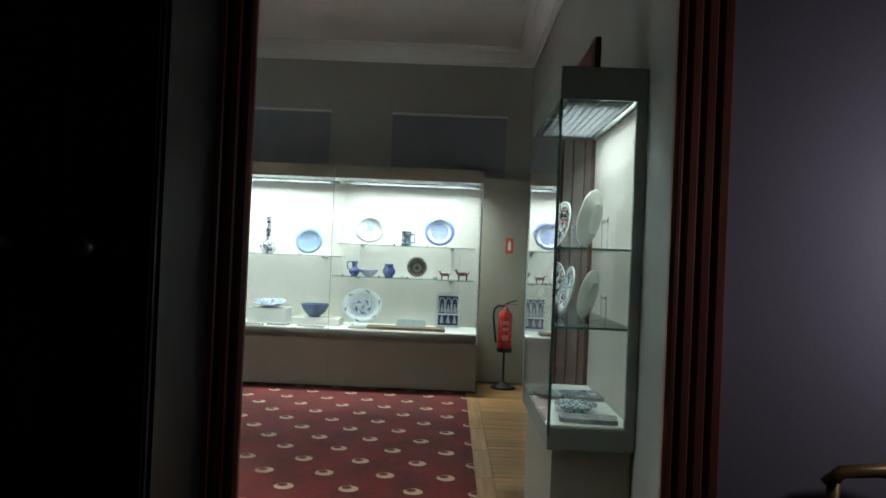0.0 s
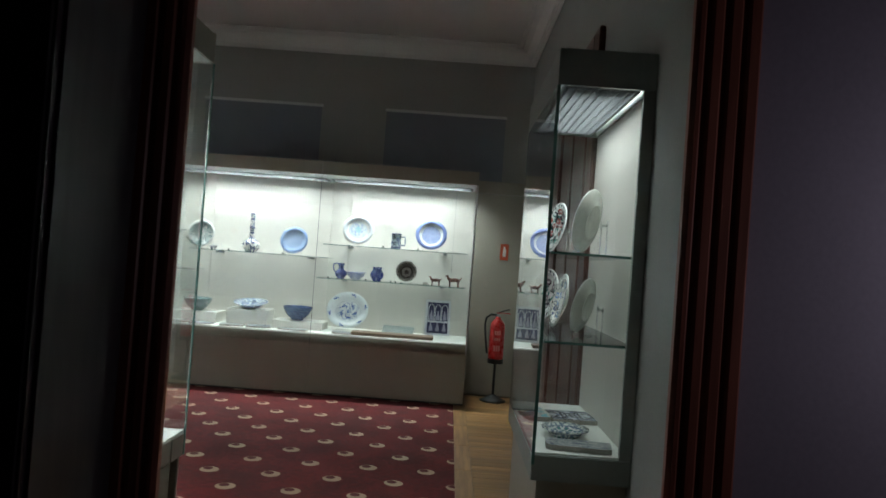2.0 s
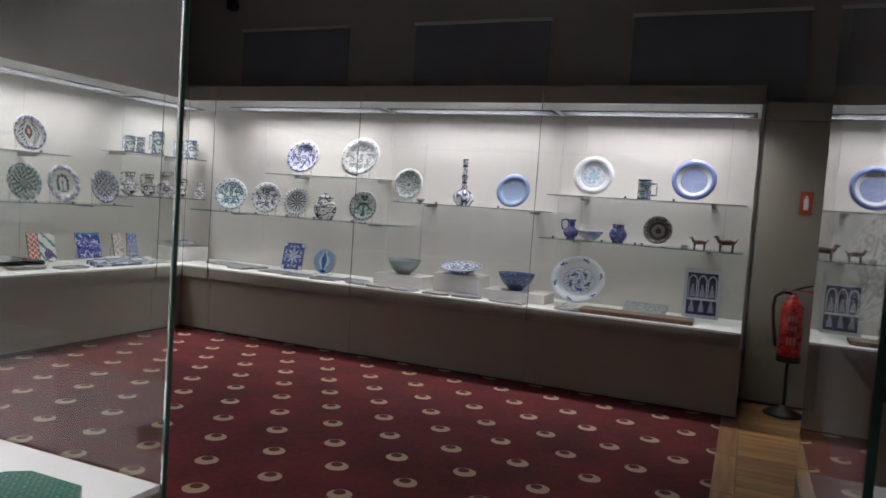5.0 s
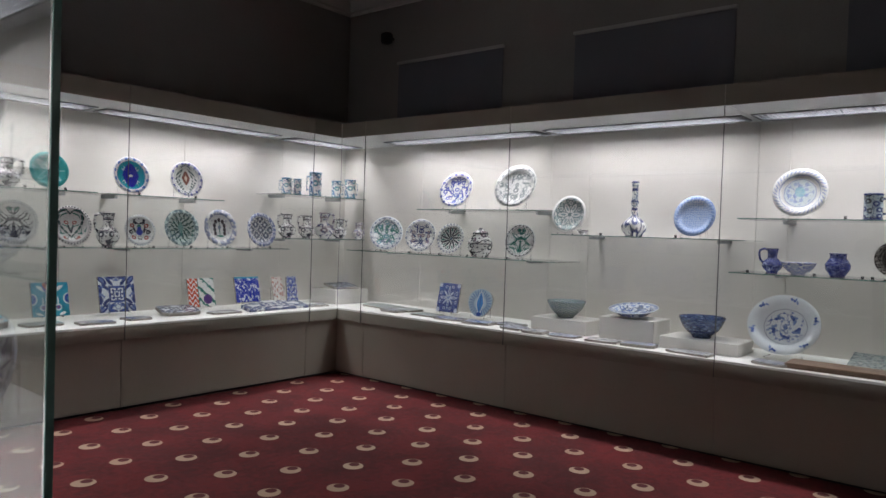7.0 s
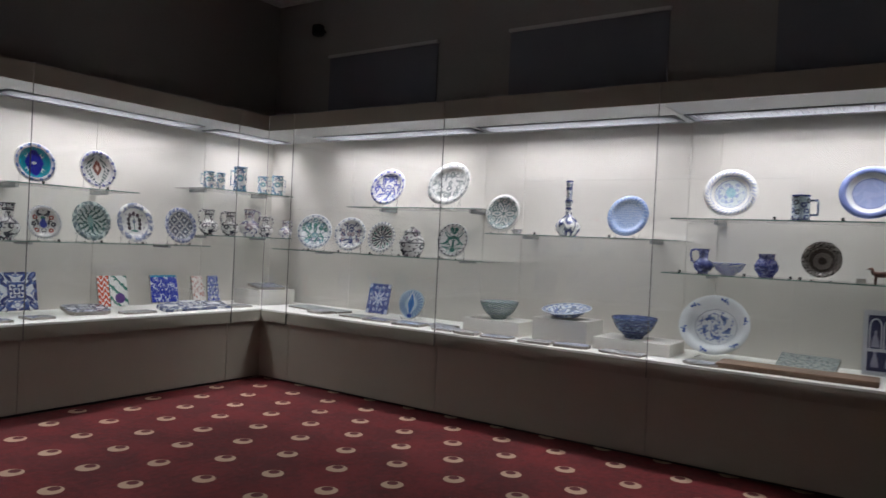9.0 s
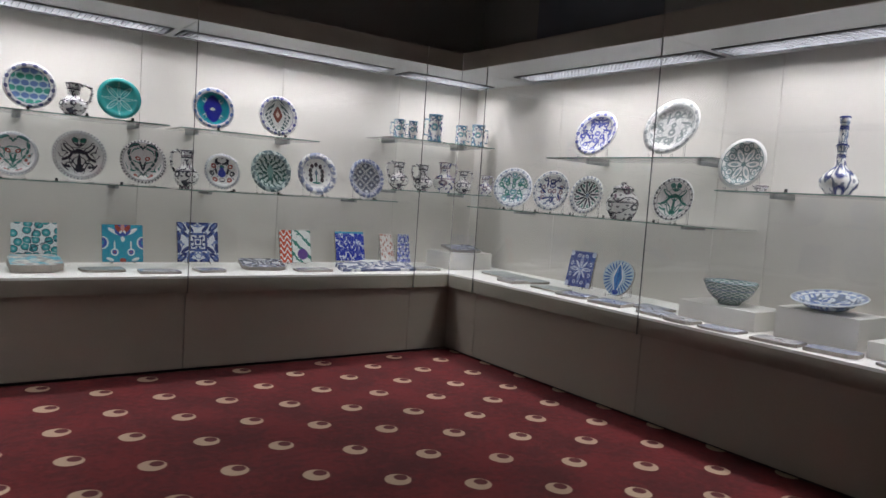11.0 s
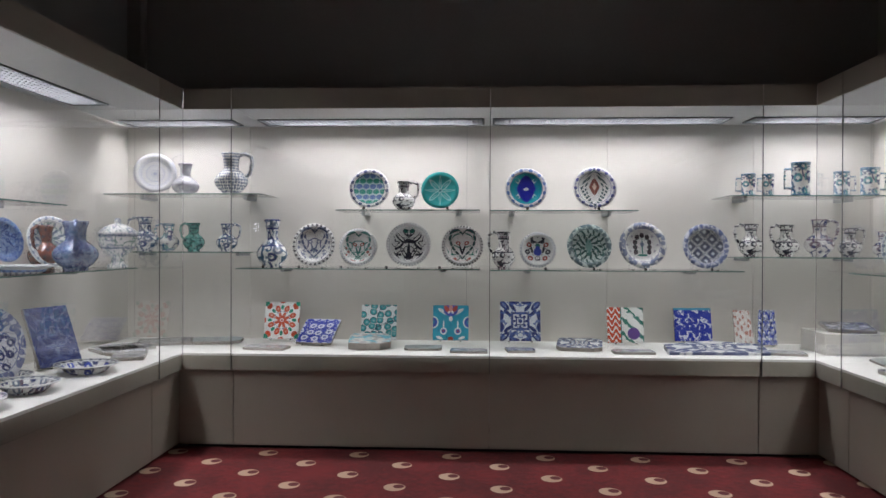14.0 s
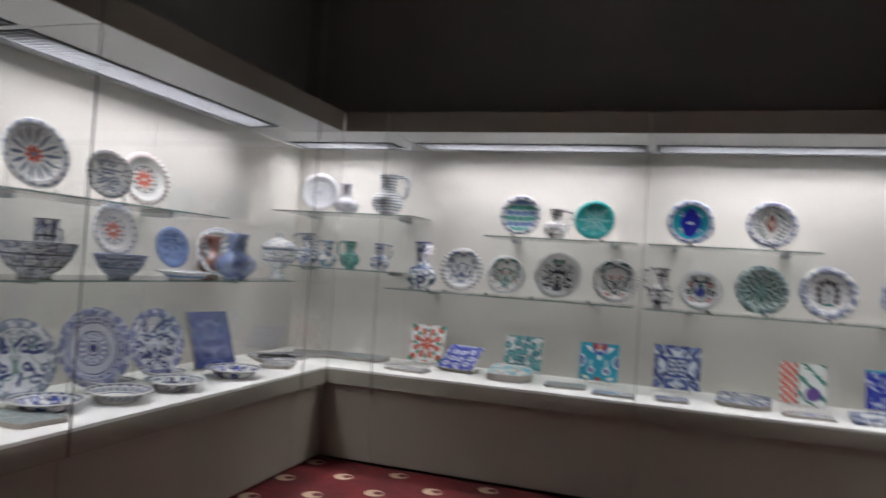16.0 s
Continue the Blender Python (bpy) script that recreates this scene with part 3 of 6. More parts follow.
        k.on(k.line(dia, 0.40, 0.055), a)
        k.on(k.ring(8, 0.30, 0.08, 0.06, 0.5), a)
        k.on(k.line(dia, 0.19, 0.03), a)
        k.on(k.blot(0, 0, 0.10, 0.10), a)
        k.on(k.vine(2.4, 0.03), b, 0.85)
    elif style == "arms":
        k.on(k.ring(4, 0.46, 0.36, 0.10, 0.5), a)
        k.on(k.ring(4, 0.36, 0.30, 0.07), a)
        k.on(k.ring(8, 0.80, 0.10, 0.13), a)
        k.on(k.ring(8, 0.80, 0.05, 0.07), ground)
        k.on(k.blot(0.86, 0.86, 0.16, 0.16, 0, True, True), a)
        k.on(k.ring(4, 0.50, 0.20, 0.035, 0.5), ground)
        k.on(k.blot(0, 0, 0.09, 0.09), b)
        k.on(k.vine(3.0, 0.02), b, 0.8)
    elif style == "plaque":
        k.on(k.ring(26, 0.72, 0.24, 0.045), a)
        k.on(above(k.ogee(0.36, 0.86, 0.0, 0.7), 0.0, 0.02), BONE, 0.8)
        k.on(above(k.ogee(0.27, 0.74, 0.0, 0.7), 0.0, 0.02), b)
        k.on(k.blot(0, 0.0, 0.03, 0.6), c)
        k.on(k.blot(0.0, -0.80, 0.22, 0.14), c)
    else:
        s, q = k.sprigs(2.4, 0.32, 0.0)
        k.on(k.vine(1.5, 0.03), a)
        k.on(s, b, 0.8)
        k.on(k.vine(3.0, 0.02, 4.0), c, 0.8)
    return k.done(0.2)


mat_wall = surface("wall_paint", (0.305, 0.305, 0.287), 0.85, 0.05, 90, 0.9, 0.1)
mat_ceiling = surface("ceiling_paint", (0.62, 0.62, 0.60), 0.9, 0.05, 80, 0.8, 0.08)
mat_ante = surface("lilac_wall_paint", (0.34, 0.285, 0.345), 0.85, 0.07, 60, 1.2, 0.15)
mat_case = surface("case_laminate", (0.285, 0.262, 0.214), 0.45, 0.03, 120, 1.0, 0.04)
mat_head = surface("head_panel_paint", (0.47, 0.475, 0.475), 0.4, 0.06, 140, 1.4, 0.1)
mat_back = surface("case_back_fabric", (0.61, 0.585, 0.535), 0.85, 0.03, 400, 2.0, 0.12)
mat_deck = surface("deck_paint", (0.76, 0.75, 0.71), 0.55, 0.03, 150, 2.5, 0.05)
mat_louvre = surface("louvre_plastic", (0.10, 0.102, 0.106), 0.6, 0.05, 100, 4.0, 0.0)
mat_louvre.node_tree.nodes["Principled BSDF"].inputs["Specular IOR Level"].default_value = 0.1
mat_seal = surface("grey_seal", (0.07, 0.072, 0.07), 0.5, 0.1, 60, 3, 0.0)
mat_steel = surface("brushed_steel", (0.30, 0.31, 0.31), 0.5, 0.05, 120, 3, 0.05, metal=0.9)
mat_blind = surface("blind_fabric", (0.20, 0.215, 0.245), 0.9, 0.06, 300, 1.5, 0.2)
mat_rail = surface("blind_rail", (0.55, 0.56, 0.55), 0.5, 0.05, 60, 3, 0.0)
mat_dark = surface("black_plastic", (0.02, 0.02, 0.022), 0.45, 0.15, 60, 3, 0.05)
mat_dcase = surface("grey_green_steel", (0.24, 0.26, 0.235), 0.5, 0.05, 120, 2, 0.04)
mat_red = surface("red_enamel", (0.40, 0.014, 0.012), 0.28, 0.08, 40, 5, 0.0, coat=0.5)
mat_label = surface("white_label", (0.75, 0.73, 0.70), 0.6, 0.05, 60, 8, 0.0)
mat_print = surface("faded_print", (0.52, 0.20, 0.18), 0.5, 0.1, 60, 12, 0.0)
mat_sign = surface("orange_sign", (0.40, 0.06, 0.018), 0.5, 0.06, 60, 8, 0.0)
mat_brown = wood("stained_door_wood", (0.055, 0.018, 0.012), (0.12, 0.042, 0.028), 2, 0.42)
mat_casing = wood("dark_casing_wood", (0.20, 0.062, 0.042), (0.33, 0.105, 0.07), 2, 0.42)
mat_plank = wood("oak_plank", (0.22, 0.11, 0.04), (0.42, 0.24, 0.095), 1, 0.38)
mat_plank_long = wood("oak_border_plank", (0.22, 0.11, 0.04), (0.42, 0.24, 0.095), 0, 0.38)
mat_antefloor = wood("dark_floor_wood", (0.05, 0.028, 0.016), (0.10, 0.055, 0.03), 0, 0.45)
mat_gilt = surface("worn_gilt_wood", (0.30, 0.17, 0.06), 0.4, 0.2, 50, 6, 0.2, metal=0.3)
mat_black_wood = wood("ebonised_wood", (0.042, 0.034, 0.04), (0.075, 0.061, 0.07), 2, 0.35)
mat_glass = glass("clear_glass", (0.975, 0.99, 0.98))
mat_shelf = shelf_glass()
mat_edge = surface("green_glass_edge", (0.10, 0.20, 0.17), 0.15, 0.1, 40, 3, 0.0)
mat_acrylic = glass("clear_acrylic", (0.97, 0.98, 0.98))
mat_carpet = carpet_material()
mat_block = surface("painted_block", (0.70, 0.68, 0.63), 0.6, 0.03, 150, 3, 0.05)
mat_under = surface("plain_glaze_underside", (0.55, 0.56, 0.50), 0.25, 0.08, 60, 9, 0.05)
mat_clay = surface("fired_clay_edge", (0.36, 0.33, 0.29), 0.8, 0.15, 70, 6, 0.3)


# ---- helpers for building ----
def part(name, bm, material, parent=None, label="", smooth=False):
    me = bpy.data.meshes.new(name)
    bm.to_mesh(me)
    bm.free()
    for poly in me.polygons:
        poly.use_smooth = smooth
    for mm in (material if isinstance(material, (list, tuple)) else (material,)):
        me.materials.append(mm)
    ob = new(name, me)
    if parent is not None:
        ob.parent = parent
    if label:
        ob["label"] = label
    return ob


def add_box(bm, x0, x1, y0, y1, z0, z1, bevel=0.0):
    r = bmesh.ops.create_cube(bm, size=1.0, matrix=Matrix.Translation(((x0 + x1) / 2, (y0 + y1) / 2, (z0 + z1) / 2)) @ Matrix.Diagonal((abs(x1 - x0), abs(y1 - y0), abs(z1 - z0), 1)))
    if bevel:
        edges = {e for v in r["verts"] for e in v.link_edges}
        bmesh.ops.bevel(bm, geom=list(edges), offset=bevel, segments=2, affect="EDGES")
    return bm


def box(x0, x1, y0, y1, z0, z1, bevel=0.0):
    return add_box(bmesh.new(), x0, x1, y0, y1, z0, z1, bevel)


def lathe(profile, steps=40, bm=None, at=(0, 0, 0)):
    """Turns a profile of (radius, height) about the z axis."""
    bm = bm or bmesh.new()
    rings = []
    for r, z in profile:
        if r < 1e-5:
            rings.append([bm.verts.new((at[0], at[1], at[2] + z))])
        else:
            rings.append([bm.verts.new((at[0] + r * math.cos(math.tau * k / steps), at[1] + r * math.sin(math.tau * k / steps), at[2] + z)) for k in range(steps)])
    for a, b in zip(rings, rings[1:]):
        for k in range(steps):
            k2 = (k + 1) % steps
            quad = [a[k % len(a)], a[k2 % len(a)], b[k2 % len(b)], b[k % len(b)]]
            face = list(dict.fromkeys(quad))
            if len(face) > 2:
                bm.faces.new(face)
    bmesh.ops.recalc_face_normals(bm, faces=bm.faces)
    return bm


def tube(points, radius, bm=None, sides=8):
    """A round bar along points; radius may be one number or one for each point."""
    bm = bm or bmesh.new()
    pts = [Vector(q) for q in points]
    rings = []
    for k, q in enumerate(pts):
        way = (pts[min(k + 1, len(pts) - 1)] - pts[max(k - 1, 0)]).normalized()
        side = way.orthogonal().normalized() if k == 0 else (rings_side - way * rings_side.dot(way)).normalized()
        rings_side = side
        up = way.cross(side)
        r = radius[k] if isinstance(radius, (list, tuple)) else radius
        rings.append([bm.verts.new(q + (side * math.cos(math.tau * j / sides) + up * math.sin(math.tau * j / sides)) * r) for j in range(sides)])
    for a, b in zip(rings, rings[1:]):
        for j in range(sides):
            bm.faces.new((a[j], a[(j + 1) % sides], b[(j + 1) % sides], b[j]))
    for ring in (rings[0][::-1], rings[-1]):
        bm.faces.new(ring)
    bmesh.ops.recalc_face_normals(bm, faces=bm.faces)
    return bm


def prism(outline, z0, z1, bm=None):
    """A flat piece with the given outline in x, y, from z0 up to z1."""
    bm = bm or bmesh.new()
    low = [bm.verts.new((x, y, z0)) for x, y in outline]
    high = [bm.verts.new((x, y, z1)) for x, y in outline]
    bm.faces.new(low[::-1])
    bm.faces.new(high)
    n = len(outline)
    for k in range(n):
        bm.faces.new((low[k], low[(k + 1) % n], high[(k + 1) % n], high[k]))
    bmesh.ops.recalc_face_normals(bm, faces=bm.faces)
    return bm


def empty(name, label, category, group="", kind=""):
    return tagged(new(name), label, category, group, kind)


def structure(name, bm, material, label, category=""):
    return tagged(part(name, bm, material), label, category or name.split("_")[0], kind="structure")


# ---- the large structure ----
EAST, NORTH, WEST, SOUTH, TOP = 0.74, 0.74, -4.50, -5.281, 3.60
ANTE = -4.85
DOOR_L, DOOR_R, DOOR_H = -3.84, -5.12, 2.75

structure("floor", box(-10.0, EAST + 0.2, -9.0, NORTH + 0.2, -0.12, -0.014), mat_antefloor, "dark wooden floor under the rooms")
structure("carpet_floor", box(WEST, 0.08, -4.665, 0.05, -0.014, 0.0), mat_carpet, "red carpet with rows of cream crescent motifs", "carpet")
structure("wall_north", box(WEST - 0.35, EAST + 0.2, NORTH, NORTH + 0.2, 0, TOP + 0.1), mat_wall, "plain grey painted wall above the display cases", "wall")
structure("wall_east", box(EAST, EAST + 0.2, -9.0, NORTH, 0, TOP + 0.1), mat_wall, "plain grey painted wall above the display cases", "wall")
structure("wall_south", box(WEST, EAST, SOUTH - 0.2, SOUTH, 0, TOP + 0.1), mat_wall, "pale grey painted wall beside the doorway", "wall")
bm = prism([(ANTE, DOOR_L), (WEST, -3.58), (WEST, NORTH), (ANTE, NORTH)], 0, TOP + 0.1)
prism([(ANTE, -9.0), (WEST, -9.0), (WEST, SOUTH + 0.002), (ANTE, DOOR_R)], 0, TOP + 0.1, bm)
prism([(ANTE, DOOR_R), (WEST, SOUTH + 0.002), (WEST, -3.58), (ANTE, DOOR_L)], DOOR_H, TOP + 0.1, bm)
bm.normal_update()
wall_west = tagged(part("wall_west", bm, [mat_wall, mat_ante]), "thick wall with a doorway, grey inside and lilac outside", "wall", kind="structure")
for poly in wall_west.data.polygons:
    poly.material_index = 1 if poly.normal.x < -0.5 else 0
structure("ceiling", box(-10.0, EAST + 0.2, -9.0, NORTH + 0.2, TOP, TOP + 0.15), mat_ceiling, "off-white plaster ceiling", "ceiling")
bm = box(-10.2, -10.0, -9.0, NORTH, 0, TOP + 0.1)
add_box(bm, -10.0, EAST, -9.2, -9.0, 0, TOP + 0.1)
add_box(bm, -10.0, ANTE, NORTH - 2.2, NORTH - 2.0, 0, TOP + 0.1)
structure("wall_outer", bm, mat_ante, "lilac painted wall of the dark front room", "wall")


def cornice(name, x0, y0, x1, y1, inward):
    """A stepped plaster cornice along a wall."""
    bm = bmesh.new()
    steps = [(0.0, -0.17), (0.025, -0.17), (0.03, -0.145), (0.055, -0.14), (0.075, -0.10), (0.11, -0.06), (0.155, -0.045), (0.16, -0.02), (0.19, -0.015), (0.19, 0.0), (0.0, 0.0)]
    ends = []
    for x, y in ((x0, y0), (x1, y1)):
        ends.append([bm.verts.new((x + inward[0] * d, y + inward[1] * d, TOP + z)) for d, z in steps])
    n = len(steps)
    for k in range(n):
        bm.faces.new((ends[0][k], ends[0][(k + 1) % n], ends[1][(k + 1) % n], ends[1][k]))
    bmesh.ops.recalc_face_normals(bm, faces=bm.faces)
    return structure(name, bm, mat_ceiling, "stepped white plaster cornice", "cornice")


cornice("trim_cornice_east", EAST, SOUTH, EAST, NORTH, (-1, 0))
cornice("trim_cornice_north", WEST, NORTH - 0.001, EAST, NORTH - 0.001, (0, -1))
cornice("trim_cornice_south", WEST, SOUTH + 0.001, EAST, SOUTH + 0.001, (0, 1))
cornice("trim_cornice_west", WEST, SOUTH, WEST, NORTH, (1, 0))


def fluted_casing(name, x_face, y_in, sign, h, width, xdir):
    """An upright door casing with three flutes; sign: the way it runs from the opening."""
    bm = bmesh.new()
    prof = [(0, 0), (0, 0.02), (0.012, 0.03), (0.022, 0.03), (0.028, 0.025), (0.04, 0.025), (0.046, 0.034), (0.066, 0.034), (0.072, 0.028), (0.084, 0.028), (0.09, 0.036), (0.112, 0.036), (0.118, 0.030), (0.13, 0.030), (0.136, 0.04), (width - 0.006, 0.04), (width, 0.034), (width, 0)]
    n = len(prof)
    rows = [[bm.verts.new((x_face + xdir * d, y_in + sign * s, z)) for s, d in prof] for z in (0.0, h)]
    for k in range(n):
        bm.faces.new((rows[0][k], rows[0][(k + 1) % n], rows[1][(k + 1) % n], rows[1][k]))
    bm.faces.new(rows[1])
    bmesh.ops.recalc_face_normals(bm, faces=bm.faces)
    return structure(name, bm, mat_casing, "dark stained fluted wooden door casing", "casing")


fluted_casing("trim_casing_left", ANTE, DOOR_L - 0.002, 1, DOOR_H + 0.16, 0.165, -1)
fluted_casing("trim_casing_right", ANTE, DOOR_R + 0.002, -1, DOOR_H + 0.16, 0.165, -1)
structure("trim_casing_head", box(ANTE - 0.038, ANTE, DOOR_R, DOOR_L, DOOR_H, DOOR_H + 0.16, 0.004), mat_casing, "dark stained wooden door head", "casing")
# pale panel that closes the end of the east case
panel = empty("end_panel", "pale grey laminate panel beside the long case", "panel", kind="structure")
part("board", box(0.70, EAST - 0.002, SOUTH + 0.002, -4.778, 0.0, 2.07, 0.003), mat_case, panel)
part("top_rail", box(0.694, EAST - 0.002, SOUTH + 0.002, -4.778, 2.075, 2.205, 0.003), mat_case, panel)

# brown door in the south wall
door = empty("door_1", "closed dark brown wooden door with moulded panels", "door", kind="structure")
part("door_casing", box(-2.90, -2.75, SOUTH + 0.002, SOUTH + 0.035, 0, 2.655, 0.005), mat_brown, door)
part("door_casing", box(-1.75, -1.60, SOUTH + 0.002, SOUTH + 0.035, 0, 2.655, 0.005), mat_brown, door)
part("door_casing", box(-2.748, -1.752, SOUTH + 0.002, SOUTH + 0.035, 2.46, 2.655, 0.005), mat_brown, door)
leaf = part("door_leaf", box(-2.747, -1.753, SOUTH + 0.002, SOUTH + 0.016, 0.0, 2.458), mat_brown, door)
for z0, z1 in ((0.2, 0.95), (1.1, 2.3)):
    for x0, x1 in ((-2.63, -2.30), (-2.20, -1.87)):
        part("panel", box(x0, x1, SOUTH + 0.016, SOUTH + 0.026, z0, z1, 0.006), mat_brown, leaf)

# ---- display cases ----
def facing(u, v, origin, rise=0.993):
    return Matrix(((u[0], v[0], 0, origin[0]), (u[1], v[1], 0, origin[1]), (0, 0, rise, 0), (0, 0, 0, 1)))


# each case has its own run u along the front, depth v into it, and height z
FRAMES = {
    "north": facing((0.988, 0), (0, 1), (0, 0)),
    "east": facing((0, -0.98), (1, 0), (0, 0)),
    "west": facing((0, 0.981), (-1, 0), (-3.778, 0)),
    "south": facing((-1, 0), (0, -1), (0, -4.903), 1.0),
}
DECK, LIP_LOW, FASCIA, CASE_TOP, DEPTH = 0.59, 0.487, 2.09, 2.217, 0.70


def pane(u0, u1, v0, v1, z0, z1, parent, material=None, name="glass_pane"):
    ob = part(name, box(u0, u1, v0, v1, z0, z1), material or mat_glass, parent)
    ob.visible_shadow = material is not None
    return ob


def louvre_bay(parent, frame_m, u0, u1, v0, v1, z, watts):
    """A lamp in the case's head behind an egg-crate louvre."""
    bm = bmesh.new()
    cell, high, thin = 0.034, 0.0145, 0.0025
    for k in range(int((u1 - u0) / cell) + 1):
        u = u0 + k * cell
        add_box(bm, u, u + thin, v0, v1, z, z + high)
    for k in range(int((v1 - v0) / cell) + 1):
        v = v0 + k * cell
        add_box(bm, u0, u1, v, v + thin, z + 0.001, z + high - 0.001)
    ob = part("louvre", bm, mat_louvre, parent, "grey egg-crate light louvre")
    bm = bmesh.new()
    for a in ((u0 - 0.012, u1 + 0.012, v0 - 0.012, v0), (u0 - 0.012, u1 + 0.012, v1, v1 + 0.012), (u0 - 0.012, u0, v0, v1), (u1, u1 + 0.012, v0, v1)):
        add_box(bm, *a, z - 0.004, z + 0.040)
    part("louvre_frame", bm, mat_louvre, parent, "dark metal rim of the louvre")
    for share, depth in ((0.56, 0.78), (0.44, 0.25)):
        area_lamp("case_lamp", frame_m @ pose((u0 + u1) / 2, v0 + depth * (v1 - v0), z + 0.095), u1 - u0 - 0.14, min(0.09, 0.3 * (v1 - v0)), watts * share, CASE_COLOUR)


SLOT = 0.40


def head_board(bm, u0, u1, bays, z0, z1):
    """The solid ceiling of a case in front of its louvred slots."""
    add_box(bm, u0, u1, 0.62, DEPTH, z0, z1)
    edge = u0
    for a, b in sorted(bays):
        add_box(bm, edge, a - 0.014, SLOT - 0.014, 0.62, z0, z1)
        edge = b + 0.014
    add_box(bm, edge, u1, SLOT - 0.014, 0.62, z0, z1)
    cuts = [u0, *[a - 0.03 for a, b in sorted(bays)][1:], u1]
    for a, b in zip(cuts, cuts[1:]):
        add_box(bm, a + 0.002, b - 0.002, 0.012, SLOT - 0.0145, z0, z1, 0.002)


def split_run(u0, u1, seams, gap=0.003):
    cuts = [u0, *sorted(s for s in seams if u0 < s < u1), u1]
    return [(a + (gap / 2 if k else 0), b - (gap / 2 if k < len(cuts) - 2 else 0)) for k, (a, b) in enumerate(zip(cuts, cuts[1:]))]


def display_case(which, front, inner, back, corner, seams, back_seams, bays, label):
    """A long built-in case: front is the run of its glass, inner the run of its deck and back."""
    case = empty("display_case", label, "display case")
    case.matrix_world = FRAMES[which]
    for a, b in split_run(front[0] - corner[0], front[1] + corner[1], seams):
        part("plinth_panel", box(a, b, 0.045, 0.065, 0.018, LIP_LOW, 0.002), mat_case, case)
    for a, b in split_run(*front, seams):
        part("deck_edge", box(a - (0.011 if a == front[0] and corner[0] else 0), b + (0.011 if b == front[1] and corner[1] else 0), 0.011, 0.13, LIP_LOW, DECK - 0.014, 0.002), mat_case, case)
        pane(a, b, 0.0, 0.005, LIP_LOW + 0.004, FASCIA, case)
        part("fascia", box(a, b, 0.0, 0.018, FASCIA + 0.002, CASE_TOP, 0.002), mat_case, case)
    part("toe_board", box(front[0], front[1], 0.075, 0.085, 0.0, 0.03), mat_dark, case, "dark recessed toe board")
    for s in seams:
        part("seal", box(s - 0.0019, s + 0.0019, -0.0008, 0.007, LIP_LOW, FASCIA), mat_seal, case, "dark joint between glass panes")
    part("deck", box(inner[0], inner[1], 0.011, DEPTH, DECK - 0.014, DECK), mat_deck, case, "white painted deck")
    for a, b in split_run(*back, back_seams):
        part("back_panel", box(a, b, DEPTH, DEPTH + 0.015, DECK - 0.1, FASCIA + 0.1), mat_back, case)
    bm = bmesh.new()
    head_board(bm, inner[0], inner[1], bays, FASCIA + 0.004, FASCIA + 0.016)
    part("head_board", bm, mat_head, case, "pale grey ceiling panels of the case")
    part("roof_board", box(inner[0], inner[1], 0.018, DEPTH + 0.03, CASE_TOP - 0.012, CASE_TOP), mat_case, case)
    for a, b in bays:
        louvre_bay(case, FRAMES[which], a, b, SLOT, 0.60, FASCIA + 0.002, CASE_WATTS * (b - a))
    return case


case_n = display_case("north", (-3.82, 0.0), (-4.51, 0.70), (-4.53, 0.72), (0.045, 0.045), (-3.52, -1.927, -0.31), (-3.63, -2.08, -1.10, -0.10), ((-4.43, -3.66), (-3.47, -1.97), (-1.89, -0.36), (-0.2, 0.62)), "long built-in glass display case of lit blue and white ceramics")
case_e = display_case("east", (0.0, 4.851), (-0.011, 4.851), (-0.725, 4.851), (0.062, 0.0), (0.30, 1.81, 3.347), (0.35, 1.75, 2.1, 3.35, 3.55, 4.65), ((0.14, 1.77), (1.85, 3.31), (3.39, 4.8)), "long built-in glass display case with plates and bowls on lit shelves")
case_w = display_case("west", (-3.587, 0.0), (-3.577, 0.011), (-3.577, 0.725), (0.0, 0.062), (-2.05, -0.32), (-3.0, -2.0, -0.9), ((-3.5, -2.09), (-2.01, -0.16)), "built-in glass display case with a clear glass end")
pane(4.842, 4.850, 0.011, DEPTH, LIP_LOW + 0.004, FASCIA, case_e)
part("end_plinth", box(4.80, 4.82, 0.066, DEPTH, 0.018, LIP_LOW), mat_case, case_e)
part("end_edge", box(4.72, 4.841, 0.131, DEPTH, LIP_LOW, DECK - 0.014), mat_case, case_e)
# pale strip stands in for the white reflection along the end pane's edge
part("end_post", box(4.836, 4.853, -0.003, 0.010, LIP_LOW, FASCIA), mat_rail, case_e, "pale strip painting the white reflection on the end pane's edge")
part("fascia", box(4.833, 4.851, 0.019, DEPTH, FASCIA + 0.002, CASE_TOP - 0.012, 0.002), mat_case, case_e)
part("end_plinth", box(-3.56, -3.54, 0.06, DEPTH, 0.018, LIP_LOW), mat_case, case_w)
part("end_edge", box(-3.577, -3.45, 0.13, DEPTH, LIP_LOW, DECK - 0.014), mat_case, case_w)
pane(-3.587, -3.579, 0.011, DEPTH, LIP_LOW + 0.004, FASCIA, case_w)
part("glass_edge", box(-3.590, -3.582, -0.002, 0.010, LIP_LOW, FASCIA), mat_edge, case_w, "green polished edge of the end pane")
part("fascia", box(-3.587, -3.569, 0.018, DEPTH, FASCIA + 0.002, CASE_TOP - 0.012, 0.002), mat_case, case_w)


